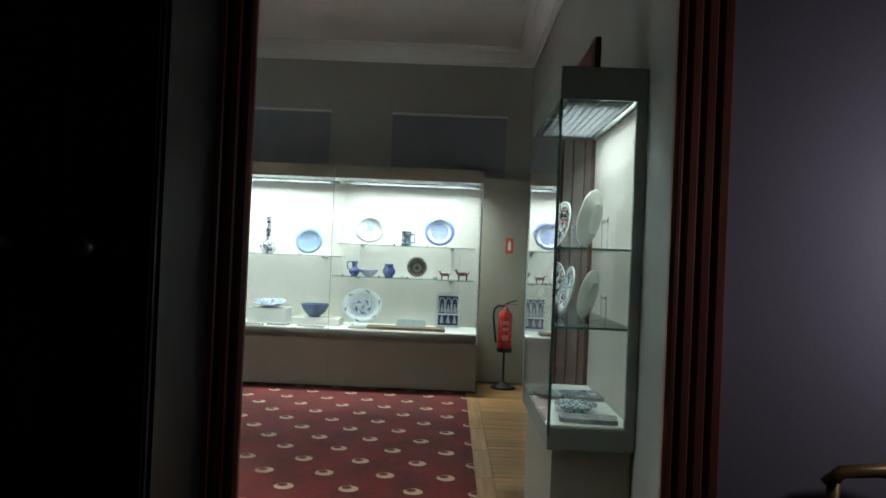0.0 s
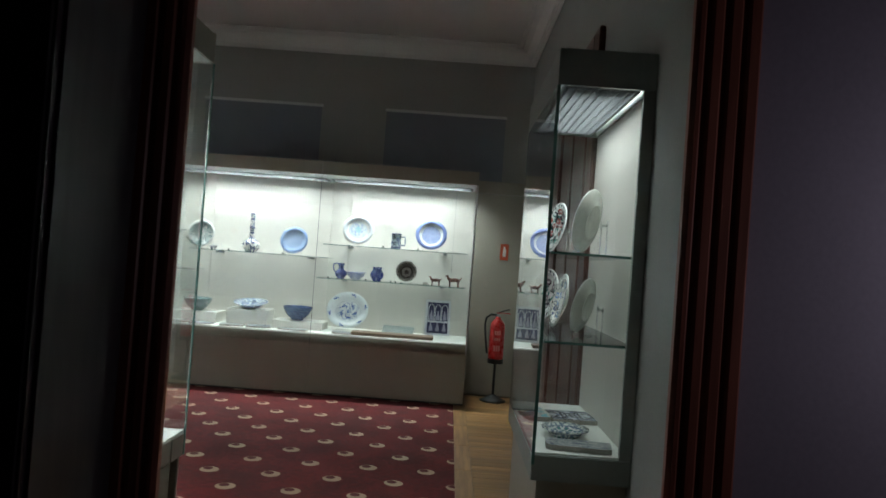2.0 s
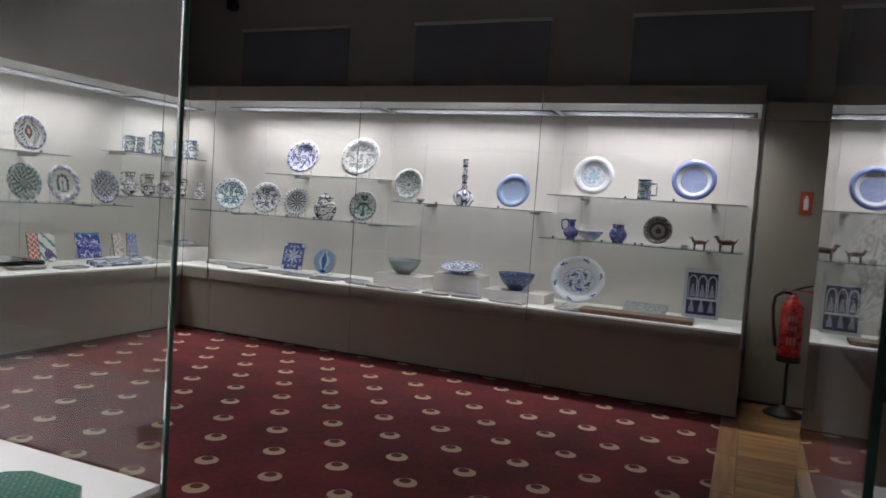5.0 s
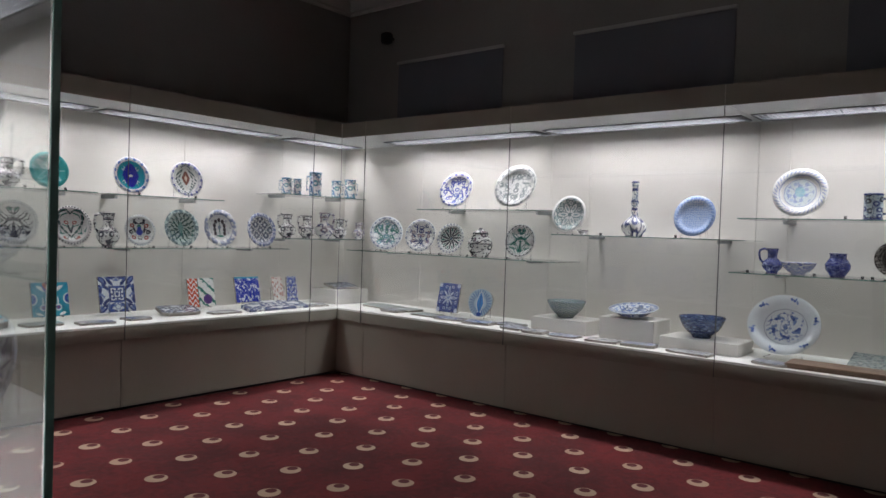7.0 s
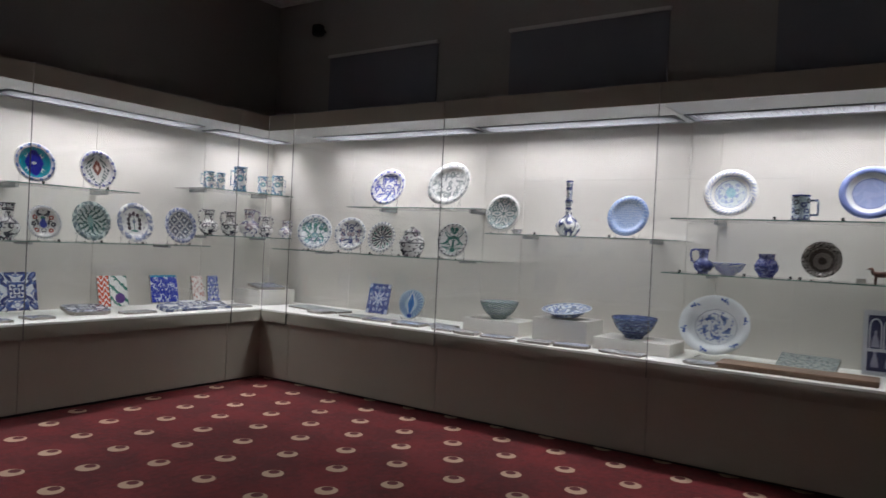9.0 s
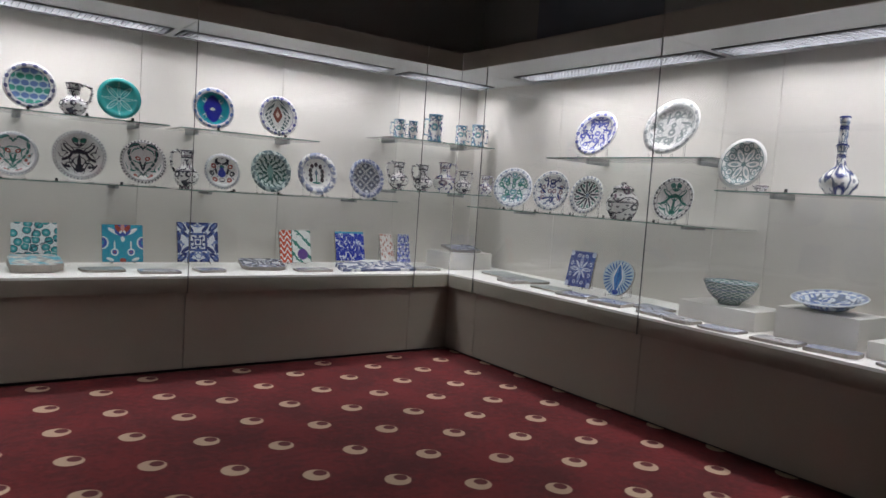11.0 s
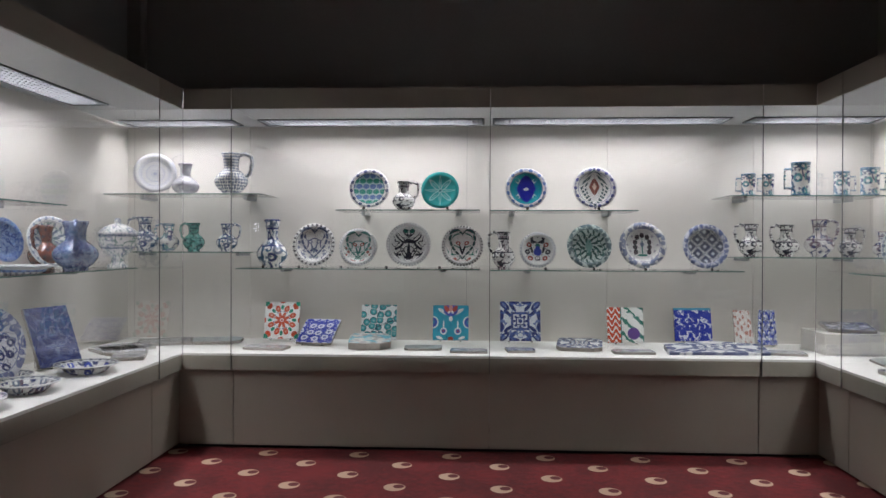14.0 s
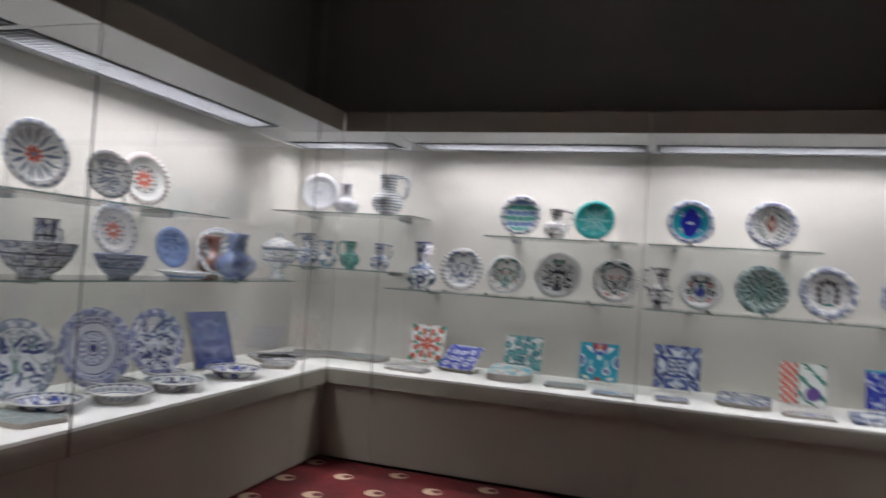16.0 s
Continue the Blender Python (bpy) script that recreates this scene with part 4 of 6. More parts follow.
def shelf(case, u0, u1, z, v0=0.31, feet=2):
    s = pane(u0, u1, v0, DEPTH - 0.002, z - 0.008, z, case, mat_shelf, "glass_shelf")
    part("shelf_edge", box(u0, u1, v0 - 0.0012, v0, z - 0.007, z - 0.001), mat_edge, s, "green polished edge of the shelf")
    n = feet
    for k in range(n):
        u = u0 + (u1 - u0) * (0.16 + 0.68 * k / max(1, n - 1))
        bm = prism([(u - 0.012, 0.50), (u + 0.012, 0.50), (u + 0.02, DEPTH - 0.001), (u - 0.02, DEPTH - 0.001)], z - 0.03, z - 0.0085)
        part("bracket", bm, mat_steel, s, "small steel shelf bracket")


for u0, u1, z in ((-2.934, -1.985, 1.492), (-1.918, -0.97, 1.490), (-3.60, -1.985, 1.106), (-1.918, -0.30, 1.102), (-0.39, 0.62, 1.585), (-0.37, 0.62, 1.192), (-4.50, -3.43, 1.597), (-4.50, -3.49, 1.212)):
    shelf(case_n, u0, u1, z)
for u0, u1, z in ((-0.24, 2.04, 1.098), (0.64, 1.96, 1.484), (2.0, 3.40, 1.306), (3.35, 4.80, 1.443), (3.31, 4.80, 1.105)):
    shelf(case_e, u0, u1, z)
for u0, u1, z in ((-2.16, -0.72, 1.465), (-2.14, 0.05, 1.115), (-3.55, -2.45, 1.135)):
    shelf(case_w, u0, u1, z)


# ---- ceramics ----
def place(which, u, v, z, turn=0.0, tilt=0.0):
    return FRAMES[which] @ pose(u, v, z, 0, 0, turn) @ pose(0, 0, 0, tilt, 0, 0)


def plate_profile(R, deep):
    d = deep
    return [(0.0, 0.006), (0.45 * R, 0.004), (0.5 * R, 0.0), (0.54 * R, 0.0), (0.56 * R, 0.006), (0.68 * R, 0.35 * d), (0.74 * R, 0.72 * d), (0.985 * R, d), (R, d + 0.003), (0.99 * R, d + 0.007),
            (0.75 * R, 0.72 * d + 0.007), (0.68 * R, 0.38 * d + 0.007), (0.58 * R, 0.014), (0.3 * R, 0.011), (0.0, 0.011)]


def easel(which, u, v, z, R):
    """A clear bent-strip stand under a plate."""
    bm = bmesh.new()
    for s in (-0.45, 0.45):
        add_box(bm, s * R - 0.006, s * R + 0.006, -0.05, 0.06, 0.0, 0.004)
        add_box(bm, s * R - 0.006, s * R + 0.006, -0.054, -0.05, 0.0, 0.022)
        add_box(bm, s * R - 0.006, s * R + 0.006, 0.06, 0.064, 0.0, R * 1.1)
    add_box(bm, -0.45 * R, 0.45 * R, 0.058, 0.062, R * 0.9, R * 1.0)
    ob = part("plate_stand", bm, mat_acrylic)
    ob.visible_shadow = False
    ob.matrix_world = place(which, u, v, z)
    return tagged(ob, "clear acrylic stand holding a plate upright", "stand", "plate stands")


def plate(which, u, z, R, material, label, v=0.47, lean=12.0, turn=0.0, deep=None, stand=True, group="standing plates", squash=1.0):
    bm = lathe(plate_profile(R, deep or 0.17 * R), 48)
    if squash != 1.0:
        bmesh.ops.scale(bm, vec=(1, squash, 1), verts=bm.verts)
    ob = part("plate", bm, [material, mat_under], smooth=True)
    for poly in ob.data.polygons:
        poly.material_index = 1 if poly.normal.z < -0.05 else 0
    up = R * squash * math.cos(radians(lean))
    ob.matrix_world = place(which, u, v, z + 0.007 + up, turn, 90 - lean)
    if stand:
        easel(which, u, v - R * math.sin(radians(lean)) * 0.9 + 0.012, z, R)
    return tagged(ob, label, "plate", group)


POTS = {
    "jug": [(0.0, 0.0), (0.21, 0.0), (0.22, 0.04), (0.21, 0.06), (0.31, 0.14), (0.385, 0.25), (0.40, 0.34), (0.37, 0.43), (0.28, 0.53), (0.19, 0.60), (0.175, 0.66), (0.19, 0.85), (0.235, 0.985), (0.225, 1.0), (0.19, 0.98), (0.16, 0.7), (0.0, 0.68)],
    "vase": [(0.0, 0.0), (0.20, 0.0), (0.21, 0.03), (0.19, 0.06), (0.26, 0.12), (0.305, 0.20), (0.32, 0.28), (0.30, 0.37), (0.22, 0.48), (0.14, 0.56), (0.115, 0.64), (0.125, 0.80), (0.17, 0.985), (0.16, 1.0), (0.11, 0.95), (0.10, 0.7), (0.0, 0.65)],
    "bottle": [(0.0, 0.0), (0.13, 0.0), (0.14, 0.03), (0.20, 0.10), (0.215, 0.19), (0.16, 0.28), (0.075, 0.36), (0.05, 0.45), (0.05, 0.58), (0.075, 0.62), (0.05, 0.66), (0.05, 0.9), (0.065, 0.99), (0.055, 1.0), (0.035, 0.97), (0.03, 0.7), (0.0, 0.68)],
    "mug": [(0.0, 0.0), (0.34, 0.0), (0.36, 0.03), (0.345, 0.08), (0.34, 0.9), (0.36, 0.97), (0.36, 1.0), (0.33, 1.0), (0.31, 0.9), (0.31, 0.08), (0.0, 0.06)],
    "jar": [(0.0, 0.0), (0.26, 0.0), (0.28, 0.04), (0.37, 0.22), (0.41, 0.42), (0.36, 0.62), (0.25, 0.73), (0.25, 0.78), (0.27, 0.79), (0.24, 0.86), (0.12, 0.92), (0.07, 0.94), (0.08, 0.97), (0.05, 1.0), (0.0, 1.0)],
    "open_jar": [(0.0, 0.0), (0.3, 0.0), (0.32, 0.06), (0.50, 0.3), (0.53, 0.5), (0.42, 0.70), (0.34, 0.78), (0.34, 0.92), (0.38, 1.0), (0.35, 1.0), (0.31, 0.9), (0.31, 0.7), (0.0, 0.6)],
    "bowl": [(0.0, 0.0), (0.40, 0.0), (0.42, 0.10), (0.46, 0.14), (0.66, 0.30), (0.82, 0.52), (0.92, 0.76), (1.0, 0.97), (0.985, 1.0), (0.95, 0.96), (0.87, 0.74), (0.76, 0.52), (0.60, 0.33), (0.40, 0.22), (0.0, 0.18)],
    "tureen": [(0.0, 0.0), (0.24, 0.0), (0.26, 0.03), (0.16, 0.1), (0.14, 0.2), (0.24, 0.27), (0.42, 0.42), (0.46, 0.58), (0.44, 0.66), (0.47, 0.68), (0.46, 0.71), (0.36, 0.8), (0.2, 0.87), (0.07, 0.9), (0.09, 0.95), (0.05, 1.0), (0.0, 1.0)],
}


def pot(which, kind, u, z, h, material, label, v=0.48, turn=0.0, handle=0, wide=1.0, name=None, group=""):
    """A turned vessel of height h; handle 1 or -1 sets a loop on that side."""
    bm = lathe([(r * h * wide, y * h) for r, y in POTS[kind]], 36)
    ob = part(name or kind, bm, material, smooth=True)
    ob.matrix_world = place(which, u, v, z, turn)
    if handle:
        top, low, out, body = {"mug": (0.8, 0.25, 0.62, 0.335), "jug": (0.93, 0.42, 0.52, 0.22), "open_jar": (0.9, 0.4, 0.74, 0.34)}.get(kind, (0.9, 0.4, 0.5, 0.2))
        foot = 0.36 if kind == "jug" else body
        pts = [(body, top), (0.7 * body + 0.3 * out, top + 0.06), (out - 0.02, top - 0.02), (out, top - 0.17), (out - 0.05, low + 0.1), (foot, low)]
        if kind == "mug":
            pts = [(body, top), (out, top), (out, top - 0.1), (out, low + 0.1), (out, low), (body, low)]
        part("handle", tube([(handle * x * h * wide, 0, y * h) for x, y in pts], 0.045 * h * wide), material, ob, smooth=True)
    return tagged(ob, label, {"open_jar": "jar"}.get(kind, kind), group)


def tile(which, u, z, w, h, material, label, v=0.55, lean=14.0, turn=0.0, thick=0.018, outline=None, group="upright tiles"):
    """A glazed tile leaning upright on a stand."""
    bm = bmesh.new()
    if outline:
        prism([(x * w, y * h) for x, y in outline], 0, thick, bm)
    else:
        add_box(bm, -w / 2, w / 2, 0, h, 0, thick, 0.0015)
    ob = part("tile", bm, [material, mat_clay])
    for poly in ob.data.polygons:
        poly.material_index = 0 if poly.normal.z > 0.5 else 1
    ob.matrix_world = place(which, u, v, z, turn, 90 - lean)
    bm = bmesh.new()
    for s in (-0.28, 0.28):
        add_box(bm, s * w - 0.005, s * w + 0.005, -0.03, 0.07, 0.0, 0.004)
        add_box(bm, s * w - 0.005, s * w + 0.005, -0.034, -0.03, 0.0, 0.02)
        add_box(bm, s * w - 0.005, s * w + 0.005, 0.07, 0.074, 0.0, h * 0.6)
    st = part("tile_stand", bm, mat_acrylic)
    st.visible_shadow = False
    st.matrix_world = place(which, u, v + 0.004, z - 0.004, turn)
    tagged(st, "clear acrylic stand behind a tile", "stand", "tile stands")
    return tagged(ob, label, "tile", group)


def ragged(w, d, rng, cut=0.16, n=9):
    """The outline of a broken tile."""
    pts = []
    for x, y in ((-0.5, -0.5), (0.5, -0.5), (0.5, 0.5), (-0.5, 0.5)):
        if rng.random() < 0.5:
            a, b = cut * rng.uniform(0.5, 1.6), cut * rng.uniform(0.5, 1.6)
            sx, sy = (1 if x < 0 else -1), (1 if y < 0 else -1)
            pair = [(x + sx * a, y), (x, y + sy * b)]
            if (x < 0) == (y < 0):
                pair = pair[::-1]
            pts += pair
        else:
            pts.append((x + rng.uniform(-0.03, 0.03), y + rng.uniform(-0.03, 0.03)))
    return [(x * w, y * d) for x, y in pts]


def fragment(which, u, v, w, d, material, label, turn=0.0, seed=0, thick=0.02, z=DECK, tilt=0.0):
    """A broken tile lying flat on the deck."""
    bm = prism(ragged(w, d, random.Random(seed)), 0, thick)
    ob = part("tile_fragment", bm, [material, mat_clay])
    for poly in ob.data.polygons:
        poly.material_index = 0 if poly.normal.z > 0.5 else 1
    ob.matrix_world = place(which, u, v, z + 0.001 + 0.5 * d * math.sin(radians(tilt)), turn, tilt)
    return tagged(ob, label, "tile fragment", "tile fragments on the deck")


def block(which, u, v, w, d, h, label="white painted wooden display block"):
    ob = part("display_block", box(-w / 2, w / 2, -d / 2, d / 2, 0, h, 0.002), mat_block)
    ob.matrix_world = place(which, u, v, DECK + 0.001)
    return tagged(ob, label, "block", "display blocks")


def tag_chip(which, u, z, v=0.325):
    ob = part("number_chip", box(-0.008, 0.008, -0.004, 0.004, 0, 0.018, 0.001), mat_dark)
    ob.matrix_world = place(which, u, v, z)
    return tagged(ob, "small black number chip on a glass shelf", "label", "number chips")


# plates of the north case
SAGE = (0.20, 0.30, 0.27)
m1 = painted_plate("plate_scales", "scales", 1, ((0.16, 0.26, 0.52), (0.07, 0.36, 0.27), TEAL), BONE, ("blots", NAVY, 0.76, 13))
m2 = painted_plate("plate_turquoise", "crossed_star", 2, ((0.42, 0.68, 0.66), (0.03, 0.20, 0.22), BONE), (0.05, 0.40, 0.38), ("solid", (0.05, 0.34, 0.33), 0.95, 20))
m3 = painted_plate("plate_teal_medallion", "medallion", 3, ((0.015, 0.33, 0.40), (0.025, 0.03, 0.36), BONE), BONE, ("blots", (0.06, 0.16, 0.46), 0.77, 12))
m4 = painted_plate("plate_red_almond", "almond", 4, ((0.05, 0.10, 0.11), (0.24, 0.08, 0.06), RED), BONE, ("blots", (0.05, 0.06, 0.28), 0.76, 14))
plate("north", -2.733, 1.492, 0.137, m1, "plate with blue and green scales and a white leafy rim")
plate("north", -2.255, 1.492, 0.127, m2, "turquoise plate with a pale crossed star")
plate("north", -1.680, 1.490, 0.140, m3, "turquoise plate with a dark blue medallion")
plate("north", -1.228, 1.490, 0.143, m4, "white plate with a red almond medallion and blue rim")
LOW = [(-3.109, 0.146, "heart", (SLATE, (0.22, 0.25, 0.34), NAVY), BONE, ("ticks", INK, 0.84, 28), "white plate with a navy heart of leaves"),
       (-2.808, 0.130, "heart", (FOLIAGE, BRICK, (0.12, 0.30, 0.26)), BONE, ("waves", SLATE, 0.88, 40), "white plate with a green heart garland"),
       (-2.466, 0.150, "palmettes", (INK, INK, FOLIAGE), BONE, ("ticks", (0.2, 0.2, 0.22), 0.88, 46), "white plate with bold black palmettes"),
       (-2.104, 0.140, "heart", (INK, BRICK, FOLIAGE), (0.74, 0.72, 0.69), ("ticks", INK, 0.87, 40), "plate with dark red and black flower sprays"),
       (-1.602, 0.121, "bud", (INK, (0.05, 0.07, 0.42), FOLIAGE), BONE, ("ticks", SLATE, 0.90, 36), "small plate with red flowers and a blue centre"),
       (-1.262, 0.147, "leaf_spray", ((0.04, 0.10, 0.09), (0.06, 0.17, 0.15), (0.16, 0.36, 0.32)), (0.56, 0.66, 0.62), ("wash", (0.10, 0.16, 0.18), 0.78, 20), "dark green plate with a leafy spray"),
       (-0.912, 0.154, "fruit_tree", ((0.07, 0.05, 0.06), FOLIAGE, (0.30, 0.28, 0.36)), BONE, ("wash", (0.16, 0.20, 0.34), 0.74, 18), "white plate with a tree of dark round fruits"),
       (-0.503, 0.149, "lattice", ((0.09, 0.10, 0.14), INK, NAVY), (0.60, 0.62, 0.68), ("wash", (0.10, 0.13, 0.28), 0.80, 20), "plate with a black lattice and blue leafy rim")]
for k, (u, R, style, cols, ground, rim, label) in enumerate(LOW):
    plate("north", u, 1.106 if k < 4 else 1.102, R, painted_plate("plate_low", style, 11 + k * 1.7, cols, ground, rim), label)
p1 = painted_pot("pot_navy_floral", 31, (NAVY, SLATE, (0.05, 0.12, 0.20)))
p2 = painted_pot("pot_black_floral", 32, (INK, MAUVE, INK), (0.78, 0.77, 0.74), size=0.30)
p3 = ceramic("pot_dotted", "pot", "dots", BONE, (SLATE, SLATE, NAVY), None, 9.0, 33)
p4 = painted_pot("pot_leaf_spray", 34, ((0.05, 0.16, 0.28), (0.10, 0.32, 0.34), NAVY), bands=((-0.88, 0.04), (0.86, 0.04)), scale=1.3)
p5 = painted_pot("pot_green", 35, ((0.03, 0.14, 0.12), (0.10, 0.30, 0.26), INK), (0.16, 0.42, 0.36))
p6 = painted_pot("pot_white_mauve", 36, (MAUVE, (0.30, 0.22, 0.26), NAVY), (0.78, 0.76, 0.74), scale=1.2, size=0.24)
p8 = painted_pot("pot_grey_bands", 38, ((0.46, 0.44, 0.50), (0.52, 0.52, 0.58), (0.5, 0.5, 0.56)), (0.68, 0.68, 0.70), bands=((-0.4, 0.03), (-0.2, 0.02), (0.1, 0.03), (0.9, 0.05)), scale=2.4, size=0.22)
p9 = painted_pot("pot_cobalt", 39, (NAVY, (0.10, 0.13, 0.44), (0.28, 0.32, 0.60)), (0.018, 0.026, 0.19), scale=2.4, size=0.26)
p10 = ceramic("pot_redware", "pot", "worn", (0.16, 0.05, 0.032), ((0.17, 0.05, 0.03), INK, (0.26, 0.08, 0.05)), None, 6.0, 40)
pot("north", "jug", -2.503, 1.492, 0.195, p2, "small pot-bellied jug with black flowers", handle=1)
pot("north", "vase", -3.404, 1.106, 0.325, p1, "tall-necked vase with navy flowers on white")
pot("north", "jug", -1.828, 1.102, 0.250, p2, "jug with dark flowers and a slim handle", handle=-1, wide=0.78)
for u, h, w, hd in ((-0.218, 0.15, 0.85, -1), (-0.091, 0.15, 0.72, -1), (0.120, 0.225, 0.74, -1), (0.387, 0.165, 0.85, 1), (0.567, 0.19, 0.85, 1)):
    pot("north", "mug", u, 1.585, h, p4, "straight mug with blue leaves and a square handle", handle=hd, wide=w, group="mugs on the corner shelf")
for u, h, hd, mm in ((-0.199, 0.215, -1, p2), (0.030, 0.21, -1, p2), (0.244, 0.245, 1, p6), (0.442, 0.19, 1, p2), (0.600, 0.165, 1, p6)):
    pot("north", "jug", u, 1.192, h, mm, "small white jug with dark flower sprays", handle=hd, wide=0.95, v=0.48 if u < 0.5 else 0.38, group="jugs on the corner shelf")
mcp = painted_plate("plate_grey_rings", "rings", 41, ((0.44, 0.47, 0.62), (0.60, 0.62, 0.70), NAVY), (0.74, 0.74, 0.76), ("solid", (0.62, 0.62, 0.68), 0.93, 20))
plate("north", -4.22, 1.597, 0.139, mcp, "pale plate with soft lilac rings", turn=20)
pot("north", "vase", -4.012, 1.597, 0.215, p8, "pale grey jar with a thin dark rim", wide=1.35)
pot("north", "jug", -3.690, 1.597, 0.285, p3, "round jug with rows of dark spots", handle=1, wide=0.98)
for u, h, mm, hd, lab in ((-4.30, 0.235, p1, -1, "white jug with dark blue sprays"), (-4.133, 0.19, p4, -1, "small jug with blue leaves"), (-3.952, 0.195, p5, -1, "small green lidded jug"), (-3.720, 0.19, p1, 1, "small round jug with blue scrolls")):
    pot("north", "jug", u, 1.212, h, mm, lab, handle=hd, wide=0.95)

# tiles of the north case
tile("north", -3.360, 0.61, 0.245, 0.255, painted_tile("tile_star", "star", 51, BONE, (RED, (0.03, 0.26, 0.17), NAVY)), "tile with a red star and green trefoils")
tile("north", -3.09, 0.60, 0.25, 0.25, painted_tile("tile_blue_blossom", "blossom", 52, (0.04, 0.06, 0.36), ((0.66, 0.68, 0.78), (0.08, 0.10, 0.44), (0.26, 0.30, 0.30))), "cobalt tile with white blossoms lying on a low stand", v=0.36, lean=58, turn=-8)
tile("north", -2.681, 0.61, 0.245, 0.24, painted_tile("tile_tree", "branch", 53, (0.70, 0.74, 0.73), ((0.05, 0.32, 0.34), (0.28, 0.52, 0.54), (0.02, 0.06, 0.09))), "tile with a black branch and turquoise leaves")
tile("north", -2.185, 0.61, 0.245, 0.24, painted_tile("tile_turquoise", "palmette", 54, (0.04, 0.34, 0.46), ((0.06, 0.10, 0.38), (0.03, 0.26, 0.40), BRICK)), "turquoise tile with a red and blue palmette")
tile("north", -1.709, 0.61, 0.275, 0.27, painted_tile("tile_blue_rosette", "rosette", 55, (0.70, 0.73, 0.75), (NAVY, (0.07, 0.12, 0.34), SLATE)), "large blue and white tile with a rosette")
tile("north", -0.999, 0.605, 0.245, 0.24, ceramic("tile_red_flower", "tile", "split", WHITE, (RED, (0.05, 0.2, 0.16), (0.12, 0.06, 0.24)), None, 2.3, 56), "tile with red scrolls and a purple flower")
tile("north", -0.549, 0.62, 0.25, 0.225, ceramic("tile_script", "tile", "script", (0.02, 0.04, 0.36), ((0.62, 0.66, 0.74), (0.05, 0.30, 0.44), WHITE), None, 5, 57), "deep blue tile with flowing white script")
tile("north", -0.21, 0.60, 0.13, 0.235, ceramic("tile_white_part", "tile", "worn", (0.66, 0.62, 0.58), ((0.62, 0.58, 0.55), (0.42, 0.2, 0.16), WHITE), None, 4, 58), "broken white tile with a red scroll", outline=((-0.5, 0), (0.5, 0), (0.3, 1.0), (-0.5, 1.0)))
tile("north", -0.065, 0.60, 0.13, 0.235, ceramic("tile_blue_part", "tile", "scroll", (0.40, 0.44, 0.62), (NAVY, COBALT, WHITE), None, 3.0, 59), "broken blue tile with curling leaves", outline=((-0.5, 0), (0.5, 0), (0.5, 1.0), (-0.3, 1.0)))
frag_a = painted_tile("fragment_grey_blue", "scrolls", 61, (0.58, 0.58, 0.56), ((0.20, 0.22, 0.28), (0.36, 0.36, 0.38), (0.14, 0.17, 0.28)))
frag_b = painted_tile("fragment_navy", "rosette", 62, (0.66, 0.67, 0.67), ((0.08, 0.10, 0.19), (0.16, 0.18, 0.26), NAVY))
frag_c = ceramic("fragment_turquoise", "tile", "worn", (0.60, 0.56, 0.50), ((0.05, 0.36, 0.46), (0.30, 0.28, 0.27), (0.62, 0.58, 0.52)), None, 3.0, 63, rough=0.35)
frag_d = painted_tile("fragment_lilac", "scrolls", 64, (0.50, 0.52, 0.58), ((0.12, 0.15, 0.30), (0.24, 0.28, 0.42), (0.16, 0.19, 0.34)))
frag_e = ceramic("fragment_sage", "tile", "worn", (0.34, 0.38, 0.36), ((0.26, 0.32, 0.31), (0.12, 0.15, 0.18), (0.42, 0.42, 0.38)), None, 8, 65, rough=0.5)
FRAGS = (("grey-blue", frag_a), ("navy scrolled", frag_b), ("worn sage", frag_e), ("lilac floral", frag_d))
for k, (u, v, w, d, which_f) in enumerate(((-3.363, 0.22, 0.28, 0.15, 0), (-2.352, 0.28, 0.24, 0.16, 2), (-2.056, 0.17, 0.235, 0.13, 1), (-1.728, 0.22, 0.18, 0.14, 1), (-1.338, 0.34, 0.29, 0.22, 1), (-1.023, 0.2, 0.26, 0.13, 0), (-0.08, 0.22, 0.24, 0.14, 0))):
    fragment("north", u, v, w, d, FRAGS[which_f][1], FRAGS[which_f][0] + " broken tile lying on the white deck", seed=k + 3, turn=(-6, 3, -2, 4, -10, 2, -12)[k], thick=0.015 if k != 4 else 0.025, tilt=0.0 if k != 4 else 9.0)
fragment("north", -2.70, 0.30, 0.27, 0.2, frag_c, "thick tile fragment with a turquoise patch", seed=40, thick=0.045, turn=4, tilt=12)
bm = prism([(-0.31, -0.09), (0.31, -0.09), (0.31, 0.05), (0.06, 0.10), (0.0, 0.11), (-0.06, 0.10), (-0.31, 0.04)], 0, 0.028)
border = part("border_tile", bm, [frag_b, mat_clay])
border.matrix_world = place("north", -0.507, 0.24, DECK + 0.012, 2, 14)
tagged(border, "long striped border tile with a low gable", "tile", "tile fragments on the deck")
for u, v, w, d, t, n in ((-3.80, 0.50, 0.34, 0.26, 8, 50), (-4.12, 0.42, 0.36, 0.26, 22, 51), (-4.26, 0.10, 0.34, 0.28, 50, 52)):
    fragment("north", u, v, w, d, FRAGS[n % 3][1], "worn patterned tile lying in the corner of the case", seed=n, turn=t)
block("north", 0.36, 0.36, 0.42, 0.34, 0.13)
fragment("north", 0.36, 0.34, 0.27, 0.2, frag_b, "blue and white tile on a display block", seed=60, z=DECK + 0.131, turn=-8, thick=0.022, tilt=8)

